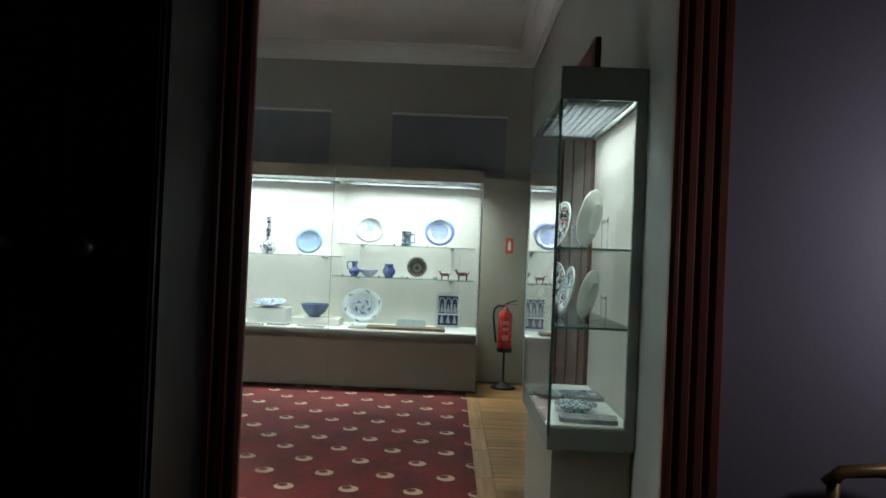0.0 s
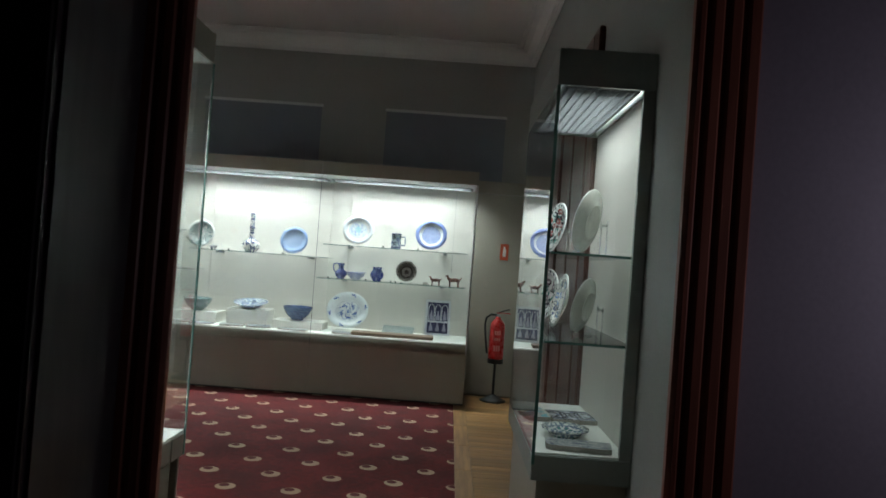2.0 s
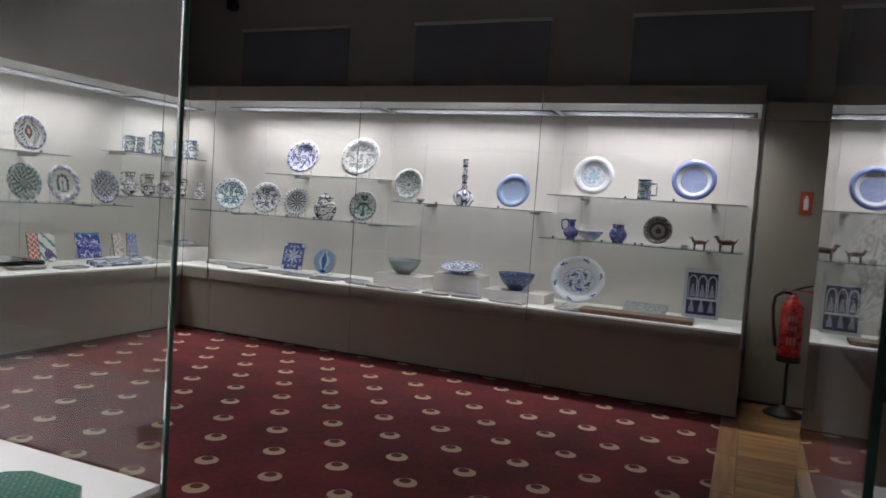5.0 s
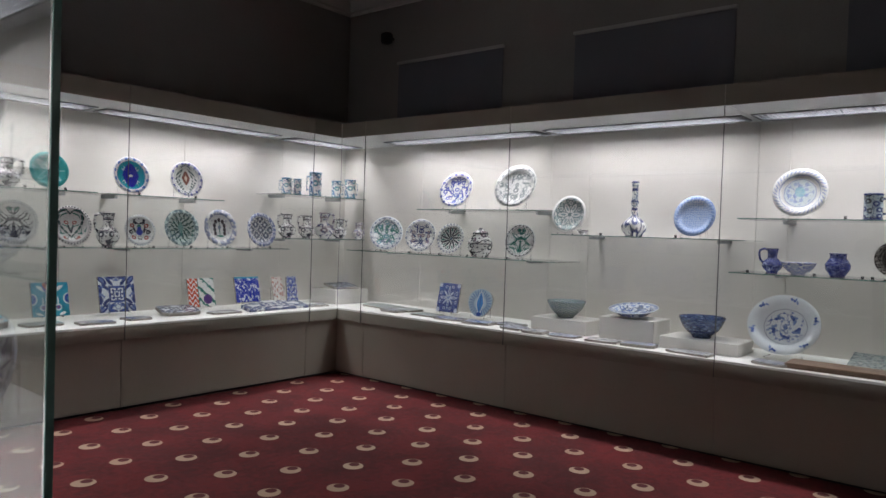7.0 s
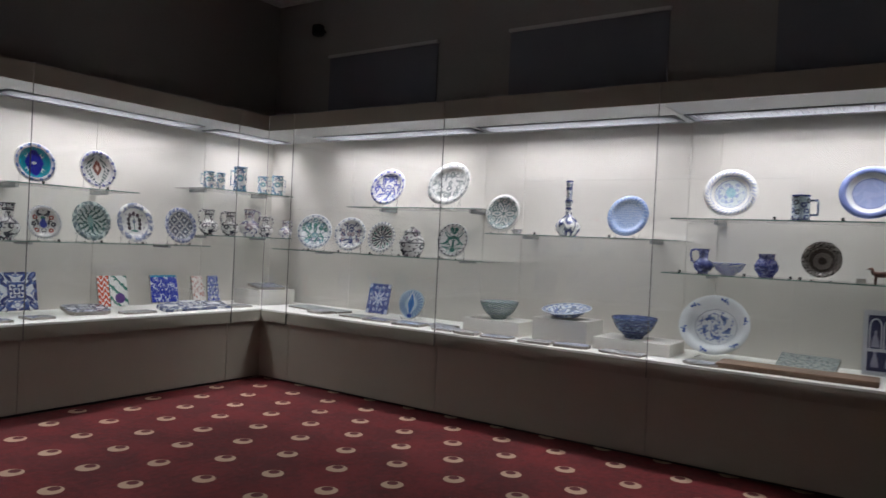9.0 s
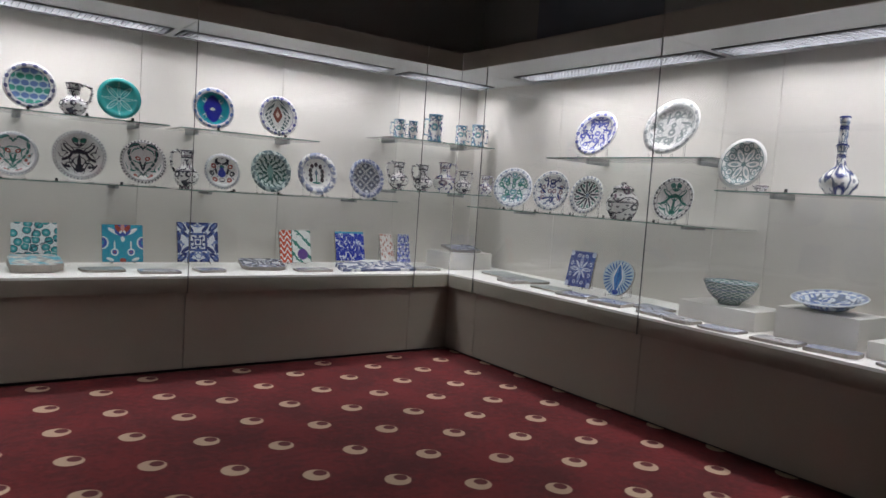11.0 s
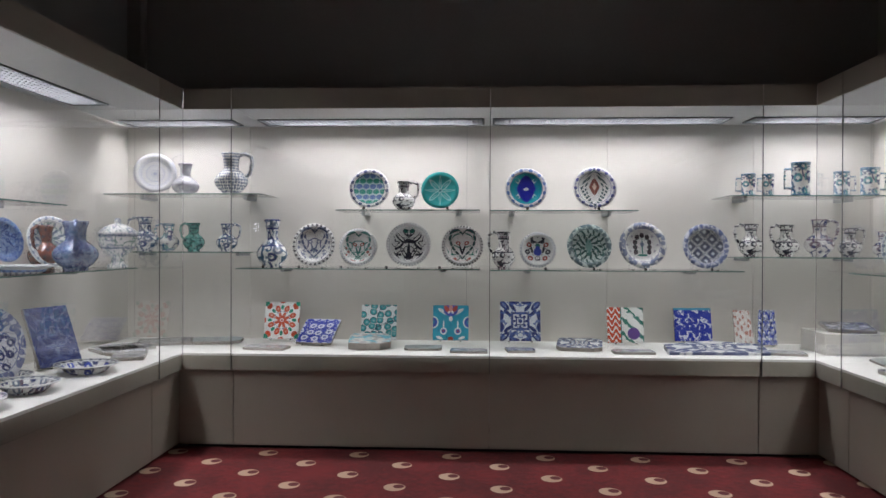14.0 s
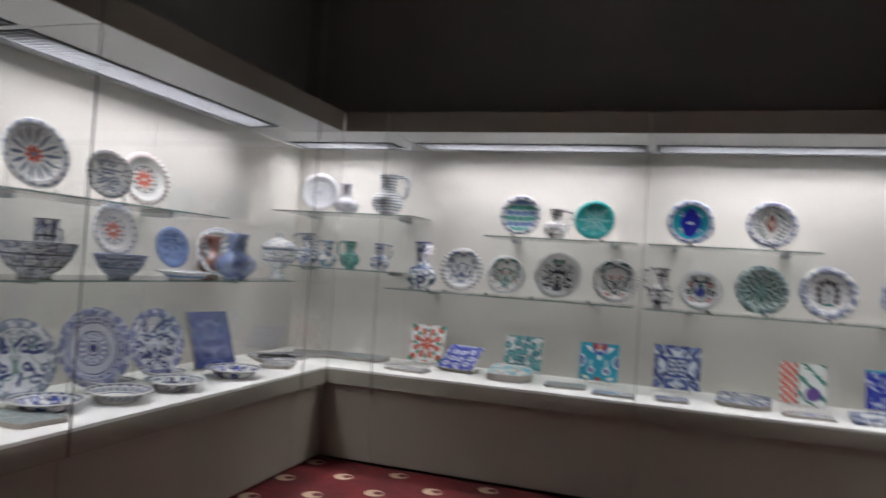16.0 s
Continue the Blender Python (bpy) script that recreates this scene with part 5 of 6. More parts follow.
# east case
EASTP = [(0.13, 1.098, 0.158, "floral", (FOLIAGE, (0.10, 0.30, 0.34), SLATE), (0.74, 0.77, 0.77), ("blots", SLATE, 0.80, 18), "plate with green leaves and a dark leafy rim"),
         (0.561, 1.098, 0.149, "floral", (NAVY, (0.30, 0.20, 0.22), SLATE), BONE, ("blots", SLATE, 0.82, 16), "white plate with blue carnations"),
         (0.913, 1.098, 0.134, "wheel", (INK, FOLIAGE, SLATE), BONE, ("ticks", SLATE, 0.82, 24), "plate with a dark wheel of leaves"),
         (1.628, 1.098, 0.137, "palmettes", (FOLIAGE, (0.04, 0.16, 0.13), BRICK), BONE, ("blots", INK, 0.80, 22), "dark rimmed plate with a green and red spray"),
         (0.957, 1.484, 0.164, "floral", ((0.07, 0.09, 0.42), (0.18, 0.20, 0.55), (0.10, 0.12, 0.40)), BONE, ("blots", (0.07, 0.09, 0.42), 0.76, 14), "white plate with bright blue garlands"),
         (1.571, 1.484, 0.188, "floral", ((0.30, 0.34, 0.33), (0.46, 0.50, 0.48), (0.36, 0.38, 0.38)), BONE, ("blots", (0.32, 0.35, 0.35), 0.80, 16), "large white plate with pale green sprays"),
         (2.065, 1.306, 0.144, "strapwork", ((0.15, 0.24, 0.24), (0.32, 0.42, 0.42), INK), BONE, None, "white plate with an interlaced grey star"),
         (3.026, 1.306, 0.142, "net", ((0.18, 0.30, 0.60), (0.14, 0.24, 0.52), BONE), (0.46, 0.57, 0.76), ("solid", (0.26, 0.36, 0.62), 0.96, 20), "sky blue plate with a fine net pattern"),
         (3.670, 1.443, 0.158, "landscape", ((0.22, 0.32, 0.62), (0.42, 0.54, 0.76), BONE), BONE, ("waves", (0.14, 0.24, 0.58), 0.74, 36), "pale plate with blue landscape and waved rim"),
         (4.420, 1.443, 0.160, "blue_centre", ((0.38, 0.45, 0.70), (0.48, 0.54, 0.76), (0.12, 0.16, 0.46)), (0.74, 0.77, 0.80), ("solid", (0.22, 0.28, 0.56), 0.78, 20), "blue banded plate with a pale centre")]
for k, (u, z, R, style, cols, ground, rim, label) in enumerate(EASTP):
    plate("east", u, z, R, painted_plate("plate_east", style, 70 + 1.3 * k, cols, ground, rim), label, lean=(12, 12, 14, 12, 22, 24, 14, 18, 20, 20)[k], turn=(30, 17, 8, 6, 8, 4, 0, 0, 4, 0)[k])
pot("east", "jar", 1.212, 1.098, 0.238, p2, "squat lidded jar with dark medallions", wide=1.08)
pot("east", "bowl", 2.215, 1.306, 0.035, p2, "tiny dark cup on a glass shelf", v=0.40, wide=1.2, name="cup")
pot("east", "bottle", 2.579, 1.306, 0.39, painted_pot("pot_bottle", 90, (NAVY, SLATE, (0.10, 0.13, 0.20)), BONE, ((0.0, 0.05), (0.28, 0.03), (0.7, 0.06))), "slender bottle vase with navy medallions", wide=1.08)
pot("east", "mug", 4.064, 1.443, 0.155, painted_pot("pot_sage_mug", 91, (NAVY, INK, SLATE), (0.42, 0.50, 0.54), ((-0.9, 0.05), (0.9, 0.05))), "grey-blue mug with dark leaves", handle=1, wide=0.95)
pot("east", "jug", 3.522, 1.105, 0.155, p9, "small plain cobalt blue jug", handle=-1, wide=1.0)
pot("east", "bowl", 3.676, 1.105, 0.075, ceramic("pot_blue_white", "pot", "floral", WHITE, (COBALT, NAVY, COBALT), None, 8, 92), "small blue and white bowl", wide=1.35)
pot("east", "open_jar", 3.893, 1.105, 0.14, p9, "round cobalt blue jar", wide=0.95)
mb = ceramic("bowl_brown_rings", "disc", "rings", (0.34, 0.31, 0.28), ((0.08, 0.065, 0.055), (0.14, 0.12, 0.11), INK), ("leaf", (0.05, 0.04, 0.035)), 2.0, 93)
plate("east", 4.195, 1.105, 0.106, mb, "brown lustre bowl standing on edge", deep=0.05)


def dog(u, z, s, material, label):
    """A small clay animal on four legs."""
    bm = tube([(-0.5 * s, 0, 0.5 * s), (-0.2 * s, 0, 0.55 * s), (0.25 * s, 0, 0.52 * s), (0.45 * s, 0, 0.62 * s)], [0.10 * s, 0.17 * s, 0.16 * s, 0.12 * s])
    for x in (-0.38, 0.3):
        for y in (-0.1, 0.1):
            tube([(x * s, y * s, 0.5 * s), (x * s, y * s, 0.0)], [0.08 * s, 0.06 * s], bm)
    tube([(0.42 * s, 0, 0.6 * s), (0.52 * s, 0, 0.85 * s), (0.7 * s, 0, 0.8 * s)], [0.11 * s, 0.1 * s, 0.05 * s], bm)
    tube([(-0.5 * s, 0, 0.55 * s), (-0.66 * s, 0, 0.8 * s)], [0.06 * s, 0.02 * s], bm)
    ob = part("animal_figurine", bm, material, smooth=True)
    ob.matrix_world = place("east", u, 0.45, z, 180)
    return tagged(ob, label, "figurine", "clay animals")


clay = surface("painted_clay", (0.20, 0.085, 0.055), 0.5, 0.5, 30, 14, 0.2, dark=(0.05, 0.03, 0.025))
dog(4.494, 1.105, 0.10, clay, "small dark glazed clay animal")
dog(4.68, 1.105, 0.125, clay, "reddish glazed clay animal")
fragment("east", 4.396, 0.44, 0.05, 0.04, mat_clay, "tiny dark clay piece on a glass shelf", seed=9, z=1.105, thick=0.025)
tile("east", 0.887, 0.605, 0.215, 0.25, painted_tile("tile_lilac_star", "arms", 101, (0.07, 0.09, 0.27), ((0.56, 0.60, 0.72), (0.16, 0.22, 0.46), BONE)), "dark blue tile with a white eight-armed flower", v=0.47, turn=6)
egg = [(0.5 * math.sin(a) * (1 - 0.16 * math.cos(a)), 0.5 + 0.5 * -math.cos(a)) for a in [math.tau * k / 32 for k in range(32)]]
tile("east", 1.255, 0.60, 0.225, 0.235, painted_tile("plaque_leaf", "plaque", 102, (0.48, 0.60, 0.68), ((0.05, 0.14, 0.36), (0.05, 0.20, 0.50), (0.02, 0.06, 0.30))), "rounded blue plaque with a pointed leaf", v=0.44, outline=[(x, y) for x, y in egg], turn=8)
block("east", 2.13, 0.38, 0.46, 0.30, 0.10)
pot("east", "bowl", 2.112, 0.691, 0.125, ceramic("bowl_green_scales", "pot", "lattice", (0.60, 0.64, 0.61), ((0.10, 0.17, 0.17), (0.13, 0.22, 0.22), INK), ("band", SLATE), 6, 103), "green bowl with fish-scale pattern", v=0.38, wide=1.15)
block("east", 2.66, 0.38, 0.40, 0.28, 0.155)
dish = part("dish", lathe(plate_profile(0.172, 0.042), 48), painted_plate("dish_blue_bloom", "floral", 104, ((0.14, 0.20, 0.40), (0.26, 0.36, 0.56), SLATE), (0.66, 0.71, 0.75), ("blots", (0.14, 0.20, 0.40), 0.76, 18)), smooth=True)
dish.matrix_world = place("east", 2.66, 0.36, DECK + 0.158, 0, 9) @ Matrix.Translation((0, 0, 0.02))
tagged(dish, "pale blue footed dish tipped on a block", "dish")
block("east", 3.17, 0.36, 0.50, 0.32, 0.075)
pot("east", "bowl", 3.137, 0.666, 0.135, ceramic("bowl_blue_scroll", "pot", "scroll", (0.10, 0.15, 0.27), ((0.04, 0.055, 0.12), (0.05, 0.08, 0.18), (0.2, 0.27, 0.42)), ("band", NAVY), 4, 105), "dark blue bowl with wavy bands", v=0.36, wide=1.1)
plate("east", 3.64, DECK + 0.01, 0.21, painted_plate("dish_big", "clusters", 106, ((0.07, 0.12, 0.34), (0.20, 0.28, 0.50), SLATE), (0.74, 0.78, 0.79)), "large blue and white dish with a floral centre", v=0.40, lean=18, deep=0.07, squash=0.88)
bm = box(-0.40, 0.40, -0.10, 0.10, 0, 0.03, 0.003)
plank = part("plank", bm, wood("worn_plank", (0.09, 0.055, 0.035), (0.20, 0.125, 0.08), 0, 0.6))
plank.matrix_world = place("east", 4.12, 0.17, DECK + 0.001, 1)
tagged(plank, "worn reddish wooden plank lying on the deck", "plank")
fragment("east", 4.16, 0.36, 0.31, 0.22, frag_e, "grey-green patterned tile leaning on a plank", seed=77, z=DECK + 0.004, tilt=14, thick=0.025)


def tile_panel():
    """A clear acrylic block that holds a panel of three arches."""
    holder = tagged(part("acrylic_frame", box(-0.135, 0.135, 0.0, 0.012, 0, 0.37, 0.002), mat_acrylic), "clear acrylic frame with a dark blue arched tile panel", "frame")
    holder.visible_shadow = False
    holder.matrix_world = place("east", 4.547, 0.43, DECK + 0.01, 4) @ pose(0, 0, 0, -7)
    part("foot", box(-0.12, 0.12, -0.05, 0.09, -0.008, 0.001), mat_acrylic, holder).visible_shadow = False
    white = surface("panel_white_glaze", (0.60, 0.62, 0.64), 0.3, 0.05, 60, 5, 0.0)
    blue = surface("panel_navy_glaze", (0.035, 0.04, 0.11), 0.3, 0.2, 40, 12, 0.0)
    pale = surface("panel_pale_glaze", (0.36, 0.36, 0.44), 0.3, 0.1, 40, 12, 0.0)
    part("panel_ground", box(-0.128, 0.128, -0.010, -0.001, 0.006, 0.362, 0.002), white, holder)
    part("panel_field", box(-0.105, 0.105, -0.014, -0.010, 0.03, 0.335, 0.001), blue, holder)
    for k in (-1, 0, 1):
        arch = [(k * 0.068 + 0.028 * math.cos(a), 0.27 + 0.045 * math.sin(a)) for a in [math.pi * j / 10 for j in range(11)]]
        pts = [(k * 0.068 + 0.028, 0.15), *arch, (k * 0.068 - 0.028, 0.15)]
        part("arch", tube([(x, -0.017, z) for x, z in pts], 0.004, sides=5), white, holder)
        for z in (0.05, 0.16):
            bm = lathe([(0, 0), (0.020, 0.0), (0.017, 0.03), (0.011, 0.055), (0.006, 0.075), (0.009, 0.085), (0.0, 0.095)], 12, at=(k * 0.068, 0, z))
            bmesh.ops.scale(bm, vec=(1, 0.15, 1), verts=bm.verts)
            bmesh.ops.translate(bm, vec=(0, -0.016, 0), verts=bm.verts)
            part("motif", bm, pale, holder)
    part("border", box(-0.104, 0.104, -0.018, -0.014, 0.135, 0.152), white, holder)


tile_panel()
for k, (x, y, w, d, f) in enumerate(((0.40, -0.175, 0.42, 0.24, 2), (0.36, -0.538, 0.21, 0.2, 2), (0.20, -0.50, 0.2, 0.15, 1), (0.238, -0.87, 0.24, 0.17, 2), (0.18, -1.164, 0.25, 0.15, 1), (0.17, -1.469, 0.24, 0.17, 3), (0.30, -1.662, 0.23, 0.16, 3), (0.16, -1.80, 0.22, 0.16, 3), (0.10, -2.02, 0.19, 0.13, 0), (0.10, -2.261, 0.22, 0.13, 3), (0.11, -2.564, 0.22, 0.14, 0), (0.13, -2.815, 0.22, 0.13, 3), (0.11, -3.155, 0.28, 0.13, 0), (0.11, -3.639, 0.2, 0.13, 1))):
    fragment("east", -y, x, w, d, FRAGS[f][1], FRAGS[f][0] + " tile fragment lying on the white deck", seed=100 + k, turn=(k * 37) % 17 - 8, thick=0.012 + 0.003 * (k % 3))

# west case
WESTP = [(-1.902, 1.465, 0.15, "sunburst", (SLATE, (0.45, 0.46, 0.50), RED), BONE, ("blots", SLATE, 0.80, 16), "white plate with a dark sunburst and red centre", 0.45),
         (-1.55, 1.465, 0.116, "floral", (SLATE, NAVY, SLATE), BONE, ("blots", INK, 0.80, 22), "small white plate with a dark wreath", 0.40),
         (-1.20, 1.465, 0.138, "red_star", (INK, RED, RED), BONE, ("ticks", (0.26, 0.07, 0.06), 0.84, 30), "plate with a red starry centre and dark rim", 0.50),
         (-0.958, 1.16, 0.112, "floral", ((0.05, 0.09, 0.28), (0.12, 0.19, 0.42), SKY), (0.24, 0.33, 0.54), ("blots", (0.08, 0.14, 0.40), 0.78, 18), "blue plate with white sprays", 0.50),
         (-0.40, 1.115, 0.15, "leaf_spray", (SLATE, SAGE, SAGE), (0.70, 0.72, 0.70), ("blots", SLATE, 0.80, 20), "plate with a dark leafy rim behind the jugs", 0.60),
         (-1.382, 1.205, 0.13, "red_star", (SLATE, MAUVE, (0.50, 0.14, 0.10)), (0.74, 0.70, 0.69), ("blots", SLATE, 0.76, 20), "plate with a red centre and dark rim", 0.50),
         (-1.868, DECK, 0.175, "floral", (NAVY, SLATE, SAGE), (0.72, 0.74, 0.75), ("wash", SLATE, 0.78, 16), "plate with dark blue trees", 0.50),
         (-1.449, DECK, 0.19, "rings", (NAVY, (0.16, 0.19, 0.40), NAVY), (0.54, 0.55, 0.62), ("wash", (0.12, 0.14, 0.32), 0.80, 30), "dish with dark blue rings", 0.50),
         (-1.035, DECK, 0.18, "floral", (NAVY, (0.12, 0.16, 0.38), (0.18, 0.22, 0.40)), (0.74, 0.75, 0.79), ("wash", (0.10, 0.13, 0.34), 0.78, 18), "blue and white flowered dish", 0.50)]
for k, (u, z, R, style, cols, ground, rim, label, v) in enumerate(WESTP):
    plate("west", u, z, R, painted_plate("plate_west", style, 120 + 1.9 * k, cols, ground, rim), label, v=v, stand=k not in (3, 5), turn=(-8, -14, -14, -10, -25, -8, -8, -12, -8)[k])
pot("west", "bowl", -1.845, 1.115, 0.15, ceramic("bowl_dark_bands", "pot", "floral", (0.5, 0.5, 0.52), (INK, NAVY, MAUVE), ("band", INK), 6, 140), "deep bowl with dark flowers", v=0.45, wide=1.05)
pot("west", "mug", -1.803, 1.150, 0.215, ceramic("pot_navy_jug", "pot", "worn", (0.55, 0.55, 0.58), (NAVY, INK, WHITE), ("band", INK), 3, 141), "dark blue banded jug standing in a bowl", v=0.45, wide=0.62, handle=1)
pot("west", "bowl", -1.40, 1.115, 0.115, painted_pot("bowl_navy", 174, (NAVY, SLATE, INK), (0.30, 0.33, 0.42), scale=3.0), "navy footed bowl with pale sprays", v=0.42, wide=1.05)
saucer = part("saucer", lathe(plate_profile(0.15, 0.035), 40), ceramic("saucer_white", "disc", "rings", WHITE, (SKY, NAVY, SKY), ("solid", (0.62, 0.64, 0.66)), 1.5, 142), smooth=True)
saucer.matrix_world = place("west", -0.945, 0.40, 1.116)
tagged(saucer, "white saucer with a blue line", "saucer")
pot("west", "jug", -0.52, 1.115, 0.27, ceramic("ewer_blue", "pot", "worn", (0.15, 0.21, 0.36), ((0.11, 0.15, 0.28), NAVY, (0.24, 0.30, 0.46)), None, 5.0, 172), "dull blue glazed ewer", v=0.38, wide=1.08, handle=-1, turn=30)
pot("west", "jug", -0.415, 1.115, 0.25, p10, "reddish brown jug behind a blue ewer", v=0.62, wide=0.85, handle=-1)
pot("west", "tureen", 0.02, 1.115, 0.305, painted_pot("tureen_floral", 143, (SLATE, (0.34, 0.36, 0.42), SAGE), (0.70, 0.70, 0.68), ((-0.2, 0.03), (0.3, 0.04)), 2.6, 0.3), "lidded footed tureen with grey-blue sprays", v=0.42, wide=0.82)
tile("west", -0.552, 0.60, 0.30, 0.33, painted_tile("tile_blue_scroll", "scrolls", 144, (0.035, 0.05, 0.19), ((0.10, 0.13, 0.30), (0.03, 0.04, 0.14), (0.20, 0.24, 0.38))), "tall dark blue tile with pale scrolls", v=0.45, lean=20, turn=-12)
flat_m = [painted_plate("flat_dish", st, 150 + k, c, BONE, ("blots", c[0], 0.78, 18)) for k, (st, c) in enumerate((("floral", (NAVY, COBALT, NAVY)), ("rings", (NAVY, SLATE, NAVY)), ("floral", (SLATE, NAVY, MAUVE))))]
for k, (x, y, R) in enumerate(((-4.12, -1.88, 0.14), (-4.05, -1.56, 0.14), (-4.04, -1.20, 0.14), (-4.04, -0.70, 0.155), (-4.24, -1.40, 0.11), (-4.24, -1.03, 0.11))):
    ob = part("flat_plate", lathe(plate_profile(R, 0.045), 40), flat_m[k % 3], smooth=True)
    ob.matrix_world = place("west", y, -3.82 - x, DECK + 0.001)
    tagged(ob, "blue and white dish lying flat on the deck", "dish", "dishes lying flat")
for k, (x, y, w, d, t) in enumerate(((-4.05, -0.22, 0.22, 0.18, 20), (-4.20, 0.02, 0.3, 0.24, 35), (-4.06, -2.05, 0.2, 0.26, -10))):
    fragment("west", y, -3.82 - x, w, d, FRAGS[k][1], "patterned tile lying flat on the deck", seed=170 + k, turn=t)
green = ceramic("fragment_green_relief", "tile", "lattice", (0.10, 0.22, 0.17), ((0.04, 0.13, 0.10), (0.18, 0.32, 0.26), INK), None, 6, 160)
fragment("west", -3.42, 0.30, 0.26, 0.28, green, "green glazed relief tile lying near the glass end", seed=180, thick=0.03)
plate("west", -3.44, 1.135, 0.115, ceramic("plate_slate", "disc", "worn", (0.20, 0.21, 0.23), ((0.15, 0.16, 0.18), INK, (0.24, 0.25, 0.28)), None, 5.0, 171), "dark grey plate on the shelf beside the glass end", v=0.44)

for u, z in ((-3.42, 1.106), (-3.18, 1.106), (-2.9, 1.106), (-2.6, 1.106), (-2.25, 1.106), (-1.56, 1.102), (-1.25, 1.102), (-0.92, 1.102), (-0.5, 1.102), (-2.75, 1.492), (-2.45, 1.492), (-2.2, 1.492), (-1.68, 1.49), (-1.22, 1.49)):
    tag_chip("north", u, z)
for u, z in ((0.2, 1.098), (0.55, 1.098), (0.9, 1.098), (1.2, 1.098), (1.6, 1.098), (2.4, 1.306), (2.95, 1.306), (3.95, 1.443), (4.3, 1.443), (3.42, 1.105), (3.8, 1.105), (4.05, 1.105), (4.1, 1.105)):
    tag_chip("east", u, z)


# ---- slim case beside the doorway ----
def south_case():
    case = empty("slim_display_case", "tall slim grey-green display case with glass front and end", "display case")
    case.matrix_world = FRAMES["south"]
    u0, u1, d = 2.93, 3.963, 0.374
    part("base", box(u0 + 0.01, u1 - 0.05, 0.03, d, 0.0, 0.538, 0.003), mat_case, case)
    part("lower_frame", box(u0, u1, 0.0, d, 0.539, 0.636, 0.003), mat_dcase, case)
    part("deck", box(u0 + 0.012, u1 - 0.012, 0.012, d - 0.01, 0.637, 0.645), mat_deck, case, "white painted deck")
    bm = box(u0, u1, 0.0, 0.02, 2.046, 2.187, 0.003)
    add_box(bm, u0, u1, d - 0.02, d, 2.046, 2.187)
    add_box(bm, u0, u0 + 0.02, 0.02, d - 0.02, 2.046, 2.187)
    add_box(bm, u1 - 0.02, u1, 0.02, d - 0.02, 2.046, 2.187)
    part("upper_frame", bm, mat_dcase, case)
    part("roof", box(u0 + 0.02, u1 - 0.02, 0.02, d - 0.02, 2.17, 2.183), mat_dcase, case)
    part("post", box(u1 - 0.03, u1, d - 0.045, d, 0.637, 2.045, 0.002), mat_dcase, case)
    part("back_panel", box(u0, u1 - 0.031, d - 0.012, d - 0.002, 0.646, 2.045), mat_back, case)
    pane(u0, u1, 0.0, 0.008, 0.637, 2.045, case)
    pane(u1 - 0.008, u1, 0.009, d - 0.046, 0.637, 2.045, case)
    pane(u0, u0 + 0.008, 0.009, d - 0.013, 0.637, 2.045, case)
    part("glass_edge", box(u1 - 0.004, u1 + 0.002, -0.002, 0.010, 0.60, 2.045), mat_edge, case, "green polished edge of the front pane")
    for z in (1.41, 1.067):
        s = pane(u0 + 0.02, u1 - 0.03, 0.02, d - 0.014, z - 0.010, z, case, mat_shelf, "glass_shelf")
        part("shelf_edge", box(u1 - 0.0295, u1 - 0.0282, 0.02, d - 0.05, z - 0.009, z - 0.001), mat_edge, s, "green polished edge of the shelf")
    louvre_bay(case, FRAMES["south"], u0 + 0.06, u1 - 0.06, 0.05, d - 0.06, 2.052, CASE_WATTS * 0.33)
    for a, z, R, v, t, k in ((3.20, 1.41, 0.125, 0.155, 14, 0), (3.60, 1.41, 0.14, 0.24, -33, 3), (3.13, 1.067, 0.135, 0.13, 22, 2), (3.40, 1.067, 0.125, 0.17, 4, 1), (3.62, 1.067, 0.12, 0.24, -32, 3)):
        mm = painted_plate("plate_south", "floral", 200 + a * 7, ((INK, BRICK, FOLIAGE), (NAVY, SKY, SLATE), (INK, MAUVE, FOLIAGE), (SLATE, SAGE, SLATE))[k], BONE, ("blots", INK, 0.80, 20))
        plate("south", a, z, R, mm, "floral plate standing on a shelf of the slim case", v=v, turn=t)
    ob = part("small_dish", lathe(plate_profile(0.10, 0.032), 36), ceramic("dish_mosaic", "disc", "lattice", WHITE, (SLATE, GREEN, NAVY), ("leaf", SLATE), 5, 221), smooth=True)
    ob.matrix_world = place("south", 3.66, 0.17, 0.646)
    tagged(ob, "small patterned footed dish lying on the deck", "dish")
    for k, (u, v, w, d2) in enumerate(((3.86, 0.19, 0.12, 0.25), (3.32, 0.25, 0.2, 0.2), (3.30, 0.09, 0.22, 0.12))):
        fragment("south", u, v, w, d2, (frag_a, frag_b, frag_c)[k], "patterned tile lying in the slim case", seed=210 + k, z=0.646, turn=k * 9 - 6)


south_case()


# ---- windows, fire equipment, corner box ----
def blind(u0, u1):
    b = empty("roller_blind", "drawn dark blue-grey roller blind over a window", "blind", "roller blinds")
    part("fabric", box(0.722, 0.728, -u1, -u0, 2.0, 2.86), mat_blind, b)
    part("top_rail", box(0.70, 0.735, -u1 - 0.01, -u0 + 0.01, 2.86, 2.885, 0.004), mat_rail, b, "pale metal head rail")


for u0, u1 in ((-0.03, 1.18), (1.865, 3.09), (3.765, 5.01)):
    blind(u0, u1)


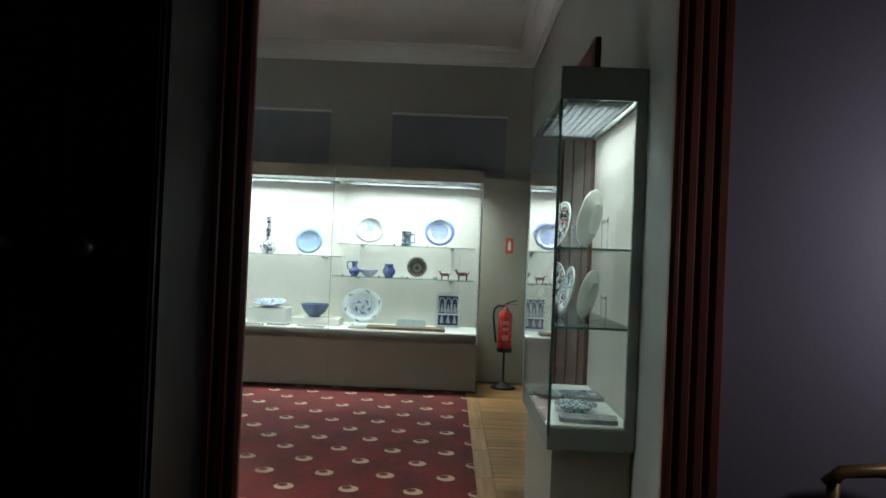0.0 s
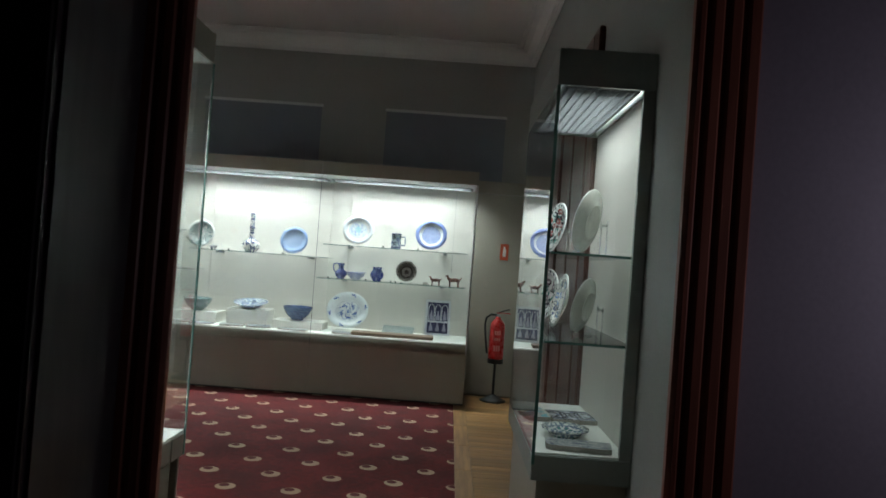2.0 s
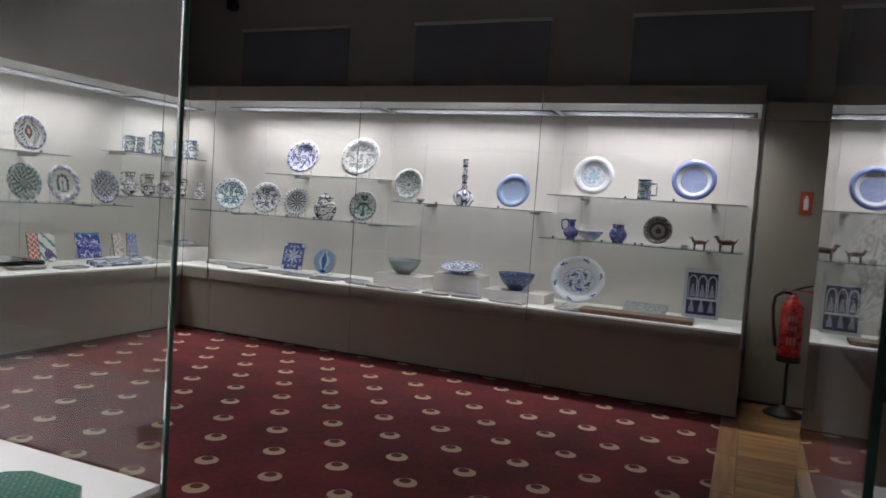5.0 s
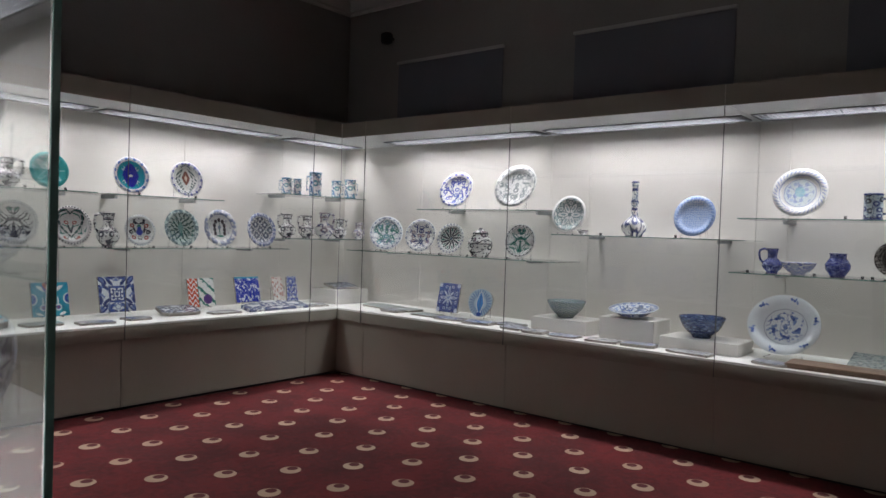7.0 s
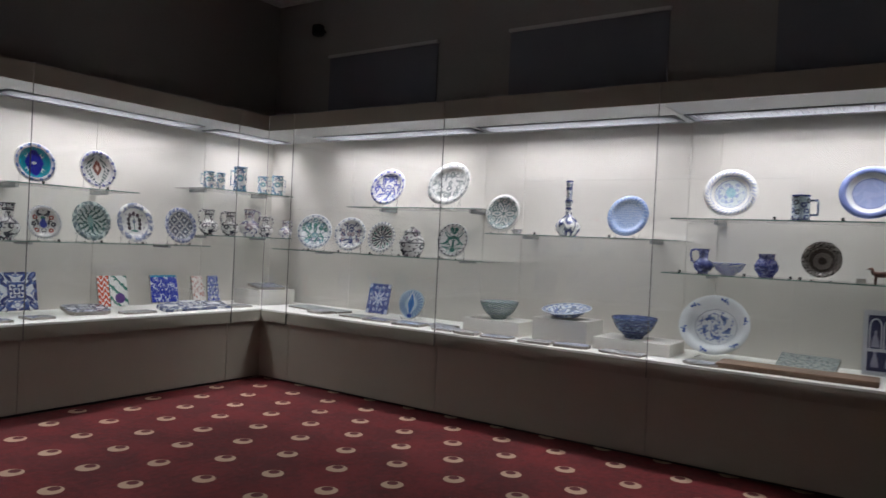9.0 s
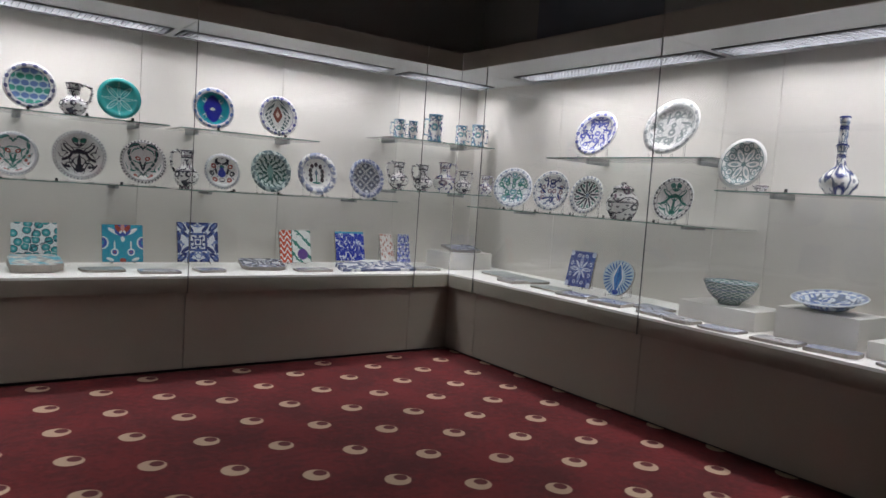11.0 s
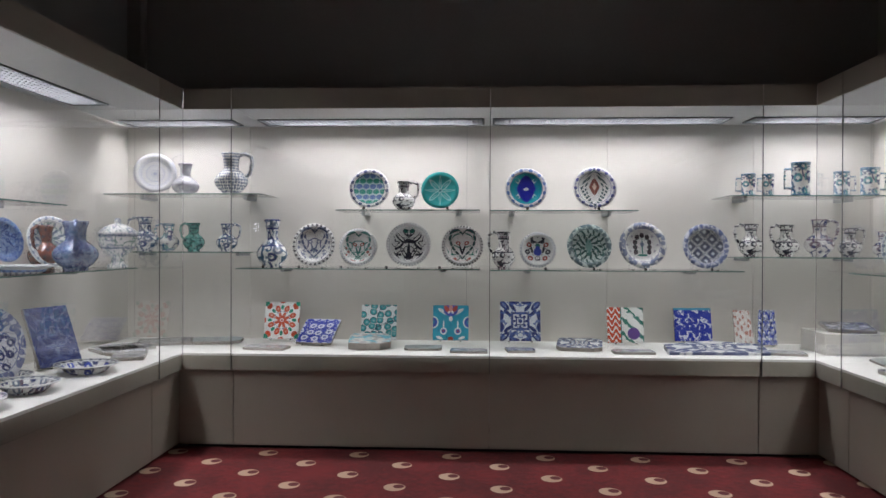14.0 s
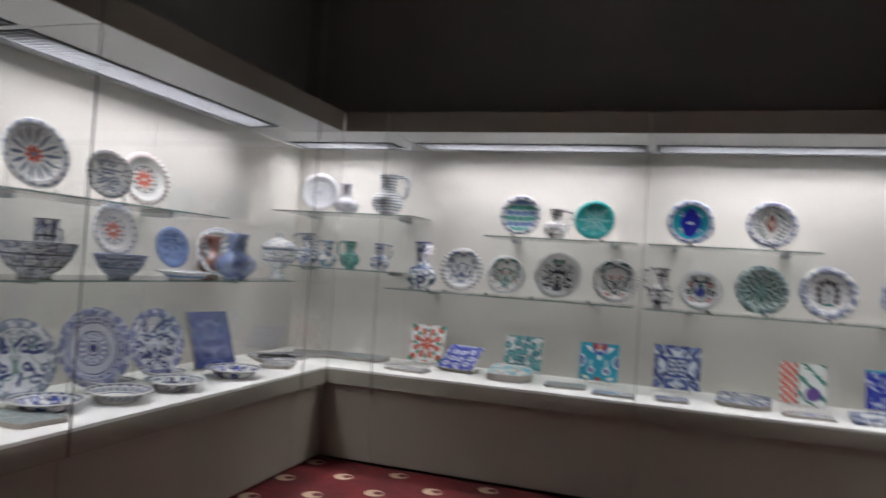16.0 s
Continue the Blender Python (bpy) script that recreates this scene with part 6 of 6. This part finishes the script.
def extinguisher():
    e = empty("fire_extinguisher", "red fire extinguisher on a black floor stand", "fire extinguisher")
    e.matrix_world = pose(0.42, -5.055, 0.0, 0, 0, 180)
    part("cylinder", lathe([(0, 0.40), (0.06, 0.40), (0.072, 0.415), (0.075, 0.44), (0.075, 0.73), (0.068, 0.77), (0.045, 0.80), (0.028, 0.815), (0.028, 0.835), (0, 0.835)], 28), mat_red, e, "red enamelled cylinder", smooth=True)
    for z0, z1, n in ((0.66, 0.70, 3), (0.60, 0.63, 3), (0.50, 0.555, 3)):
        for k in range(n):
            part("label_print", box(0.070, 0.0757, -0.03 + k * 0.022, -0.014 + k * 0.022, z0, z1), mat_print, e, "pale printed bar on the cylinder")
    part("base_ring", lathe([(0, 0.375), (0.078, 0.375), (0.08, 0.42), (0.0765, 0.42), (0.0, 0.401)], 24), mat_dark, e, "black plastic foot ring")
    part("pole", tube([(0, 0, 0.05), (0, 0, 0.376)], 0.012), mat_dark, e, "black stand pole")
    part("stand_base", lathe([(0, 0), (0.128, 0.0), (0.13, 0.01), (0.105, 0.022), (0.035, 0.055), (0.014, 0.07), (0, 0.07)], 24), mat_dark, e, "black round stand base", smooth=True)
    part("valve", tube([(0, 0, 0.83), (0, 0, 0.865)], 0.016), mat_steel, e)
    bm = box(-0.012, 0.012, -0.02, 0.12, 0.868, 0.876, 0.002)
    part("lever", bm, mat_red, e)
    part("lever", tube([(0, 0, 0.872), (0, 0.05, 0.895), (0, 0.11, 0.915)], 0.007), mat_dark, e)
    part("hose", tube([(0, -0.015, 0.85), (0, -0.07, 0.855), (0, -0.115, 0.82), (0, -0.125, 0.75), (0, -0.115, 0.64), (0, -0.10, 0.54), (0, -0.09, 0.47)], 0.011), mat_dark, e, "black rubber hose", smooth=True)


extinguisher()
sign = empty("fire_sign", "small orange-red sign with a white extinguisher symbol", "sign")
part("sign_plate", box(0.696, 0.6995, -5.131, -5.047, 1.40, 1.567, 0.001), mat_sign, sign)
bm = box(0.6945, 0.6957, -5.104, -5.073, 1.435, 1.515, 0.0)
add_box(bm, 0.6945, 0.6957, -5.097, -5.080, 1.517, 1.538)
part("symbol", bm, mat_label, sign, "white extinguisher symbol")
speaker = empty("corner_camera", "small dark security camera high in the corner", "camera")
part("housing", box(0.60, 0.69, 0.08, 0.17, 3.06, 3.16, 0.012), mat_dark, speaker)
part("arm", tube([(0.69, 0.125, 3.12), (0.738, 0.125, 3.12)], 0.014), mat_dark, speaker)

# pipe in the north-west corner
structure("trim_pipe", tube([(-4.36, 0.69, 2.22), (-4.36, 0.69, TOP - 0.02)], 0.028), mat_wall, "painted upright pipe in the corner", "pipe")

# ---- front room ----
cup = empty("dark_cupboard", "dark wooden cupboard with round knobs in shadow", "cupboard")
part("body", box(-5.27, -4.90, -3.74, -2.2, 0.0, 2.9, 0.01), mat_black_wood, cup)
for y0, y1, ky in ((-3.735, -3.485, -3.585), (-3.475, -3.0, -3.378)):
    d = part("door_leaf", box(-5.295, -5.271, y0, y1, 0.4, 2.4, 0.008), mat_black_wood, cup)
    part("knob", lathe([(0, 0), (0.012, 0.0), (0.01, 0.02), (0.022, 0.035), (0.022, 0.045), (0.0, 0.055)], 16), mat_steel, d, "pale round knob", smooth=True).matrix_world = pose(-5.295, ky, 1.335, 0, -90, 0)
chair = empty("gilt_armchair", "carved gilt wooden armchair in the dark room", "armchair")
chair.location = (0.05, 0.12, 0.0)
part("arm", tube([(-5.42, -6.05, 0.66), (-5.42, -5.98, 0.75), (-5.43, -5.86, 0.78), (-5.43, -5.74, 0.77), (-5.43, -5.70, 0.73)], [0.018, 0.02, 0.022, 0.02, 0.024]), mat_gilt, chair, smooth=True)
part("arm", tube([(-4.98, -6.05, 0.66), (-4.98, -5.98, 0.75), (-4.98, -5.86, 0.78), (-4.98, -5.74, 0.77), (-4.98, -5.70, 0.73)], [0.018, 0.02, 0.022, 0.02, 0.024]), mat_gilt, chair, smooth=True)
for x in (-5.42, -4.98):
    part("leg", tube([(x, -5.72, 0.74), (x, -5.71, 0.55), (x, -5.73, 0.4), (x, -5.70, 0.15), (x, -5.69, 0.001)], [0.02, 0.016, 0.024, 0.018, 0.022]), mat_gilt, chair, smooth=True)
    part("leg", tube([(x, -6.2, 0.45), (x, -6.24, 0.001)], 0.02), mat_gilt, chair)
part("seat", box(-5.44, -4.96, -6.25, -5.72, 0.40, 0.50, 0.03), mat_carpet, chair, "red upholstered seat")
part("backrest", box(-5.44, -4.96, -6.30, -6.25, 0.45, 1.0, 0.02), mat_gilt, chair)

# ---- planks of the wooden strip ----
def planks():
    strip = empty("wood_floor", "oak strip floor beside the red carpet", "floor", kind="structure")
    cross, border = [], []
    for k in range(4):
        for group, (dx, dy) in ((cross, (0.0885, 0.50)), (border, (0.62, 0.1085))):
            bm = box(0, dx, 0, dy, -0.014, -0.001 - 0.0006 * k, 0.0012)
            me = bpy.data.meshes.new("plank")
            bm.to_mesh(me)
            bm.free()
            me.materials.append(mat_plank if group is cross else mat_plank_long)
            group.append(me)
    for group, step, y in ((cross, 0.09, -5.278), (border, 0.622, -4.775)):
        x, k = WEST + 0.002, 0
        while x + step < EAST - 0.03:
            ob = new("plank", group[(k * 7 + k // 3) % 4])
            ob.parent = strip
            ob.location = (x, y, 0)
            x, k = x + step, k + 1


planks()
area_lamp("front_room_lamp", look((-5.35, -6.3, 1.5), (-4.86, -5.95, 1.42)), 0.15, 0.15, 1.1, (0.92, 0.80, 1.0))
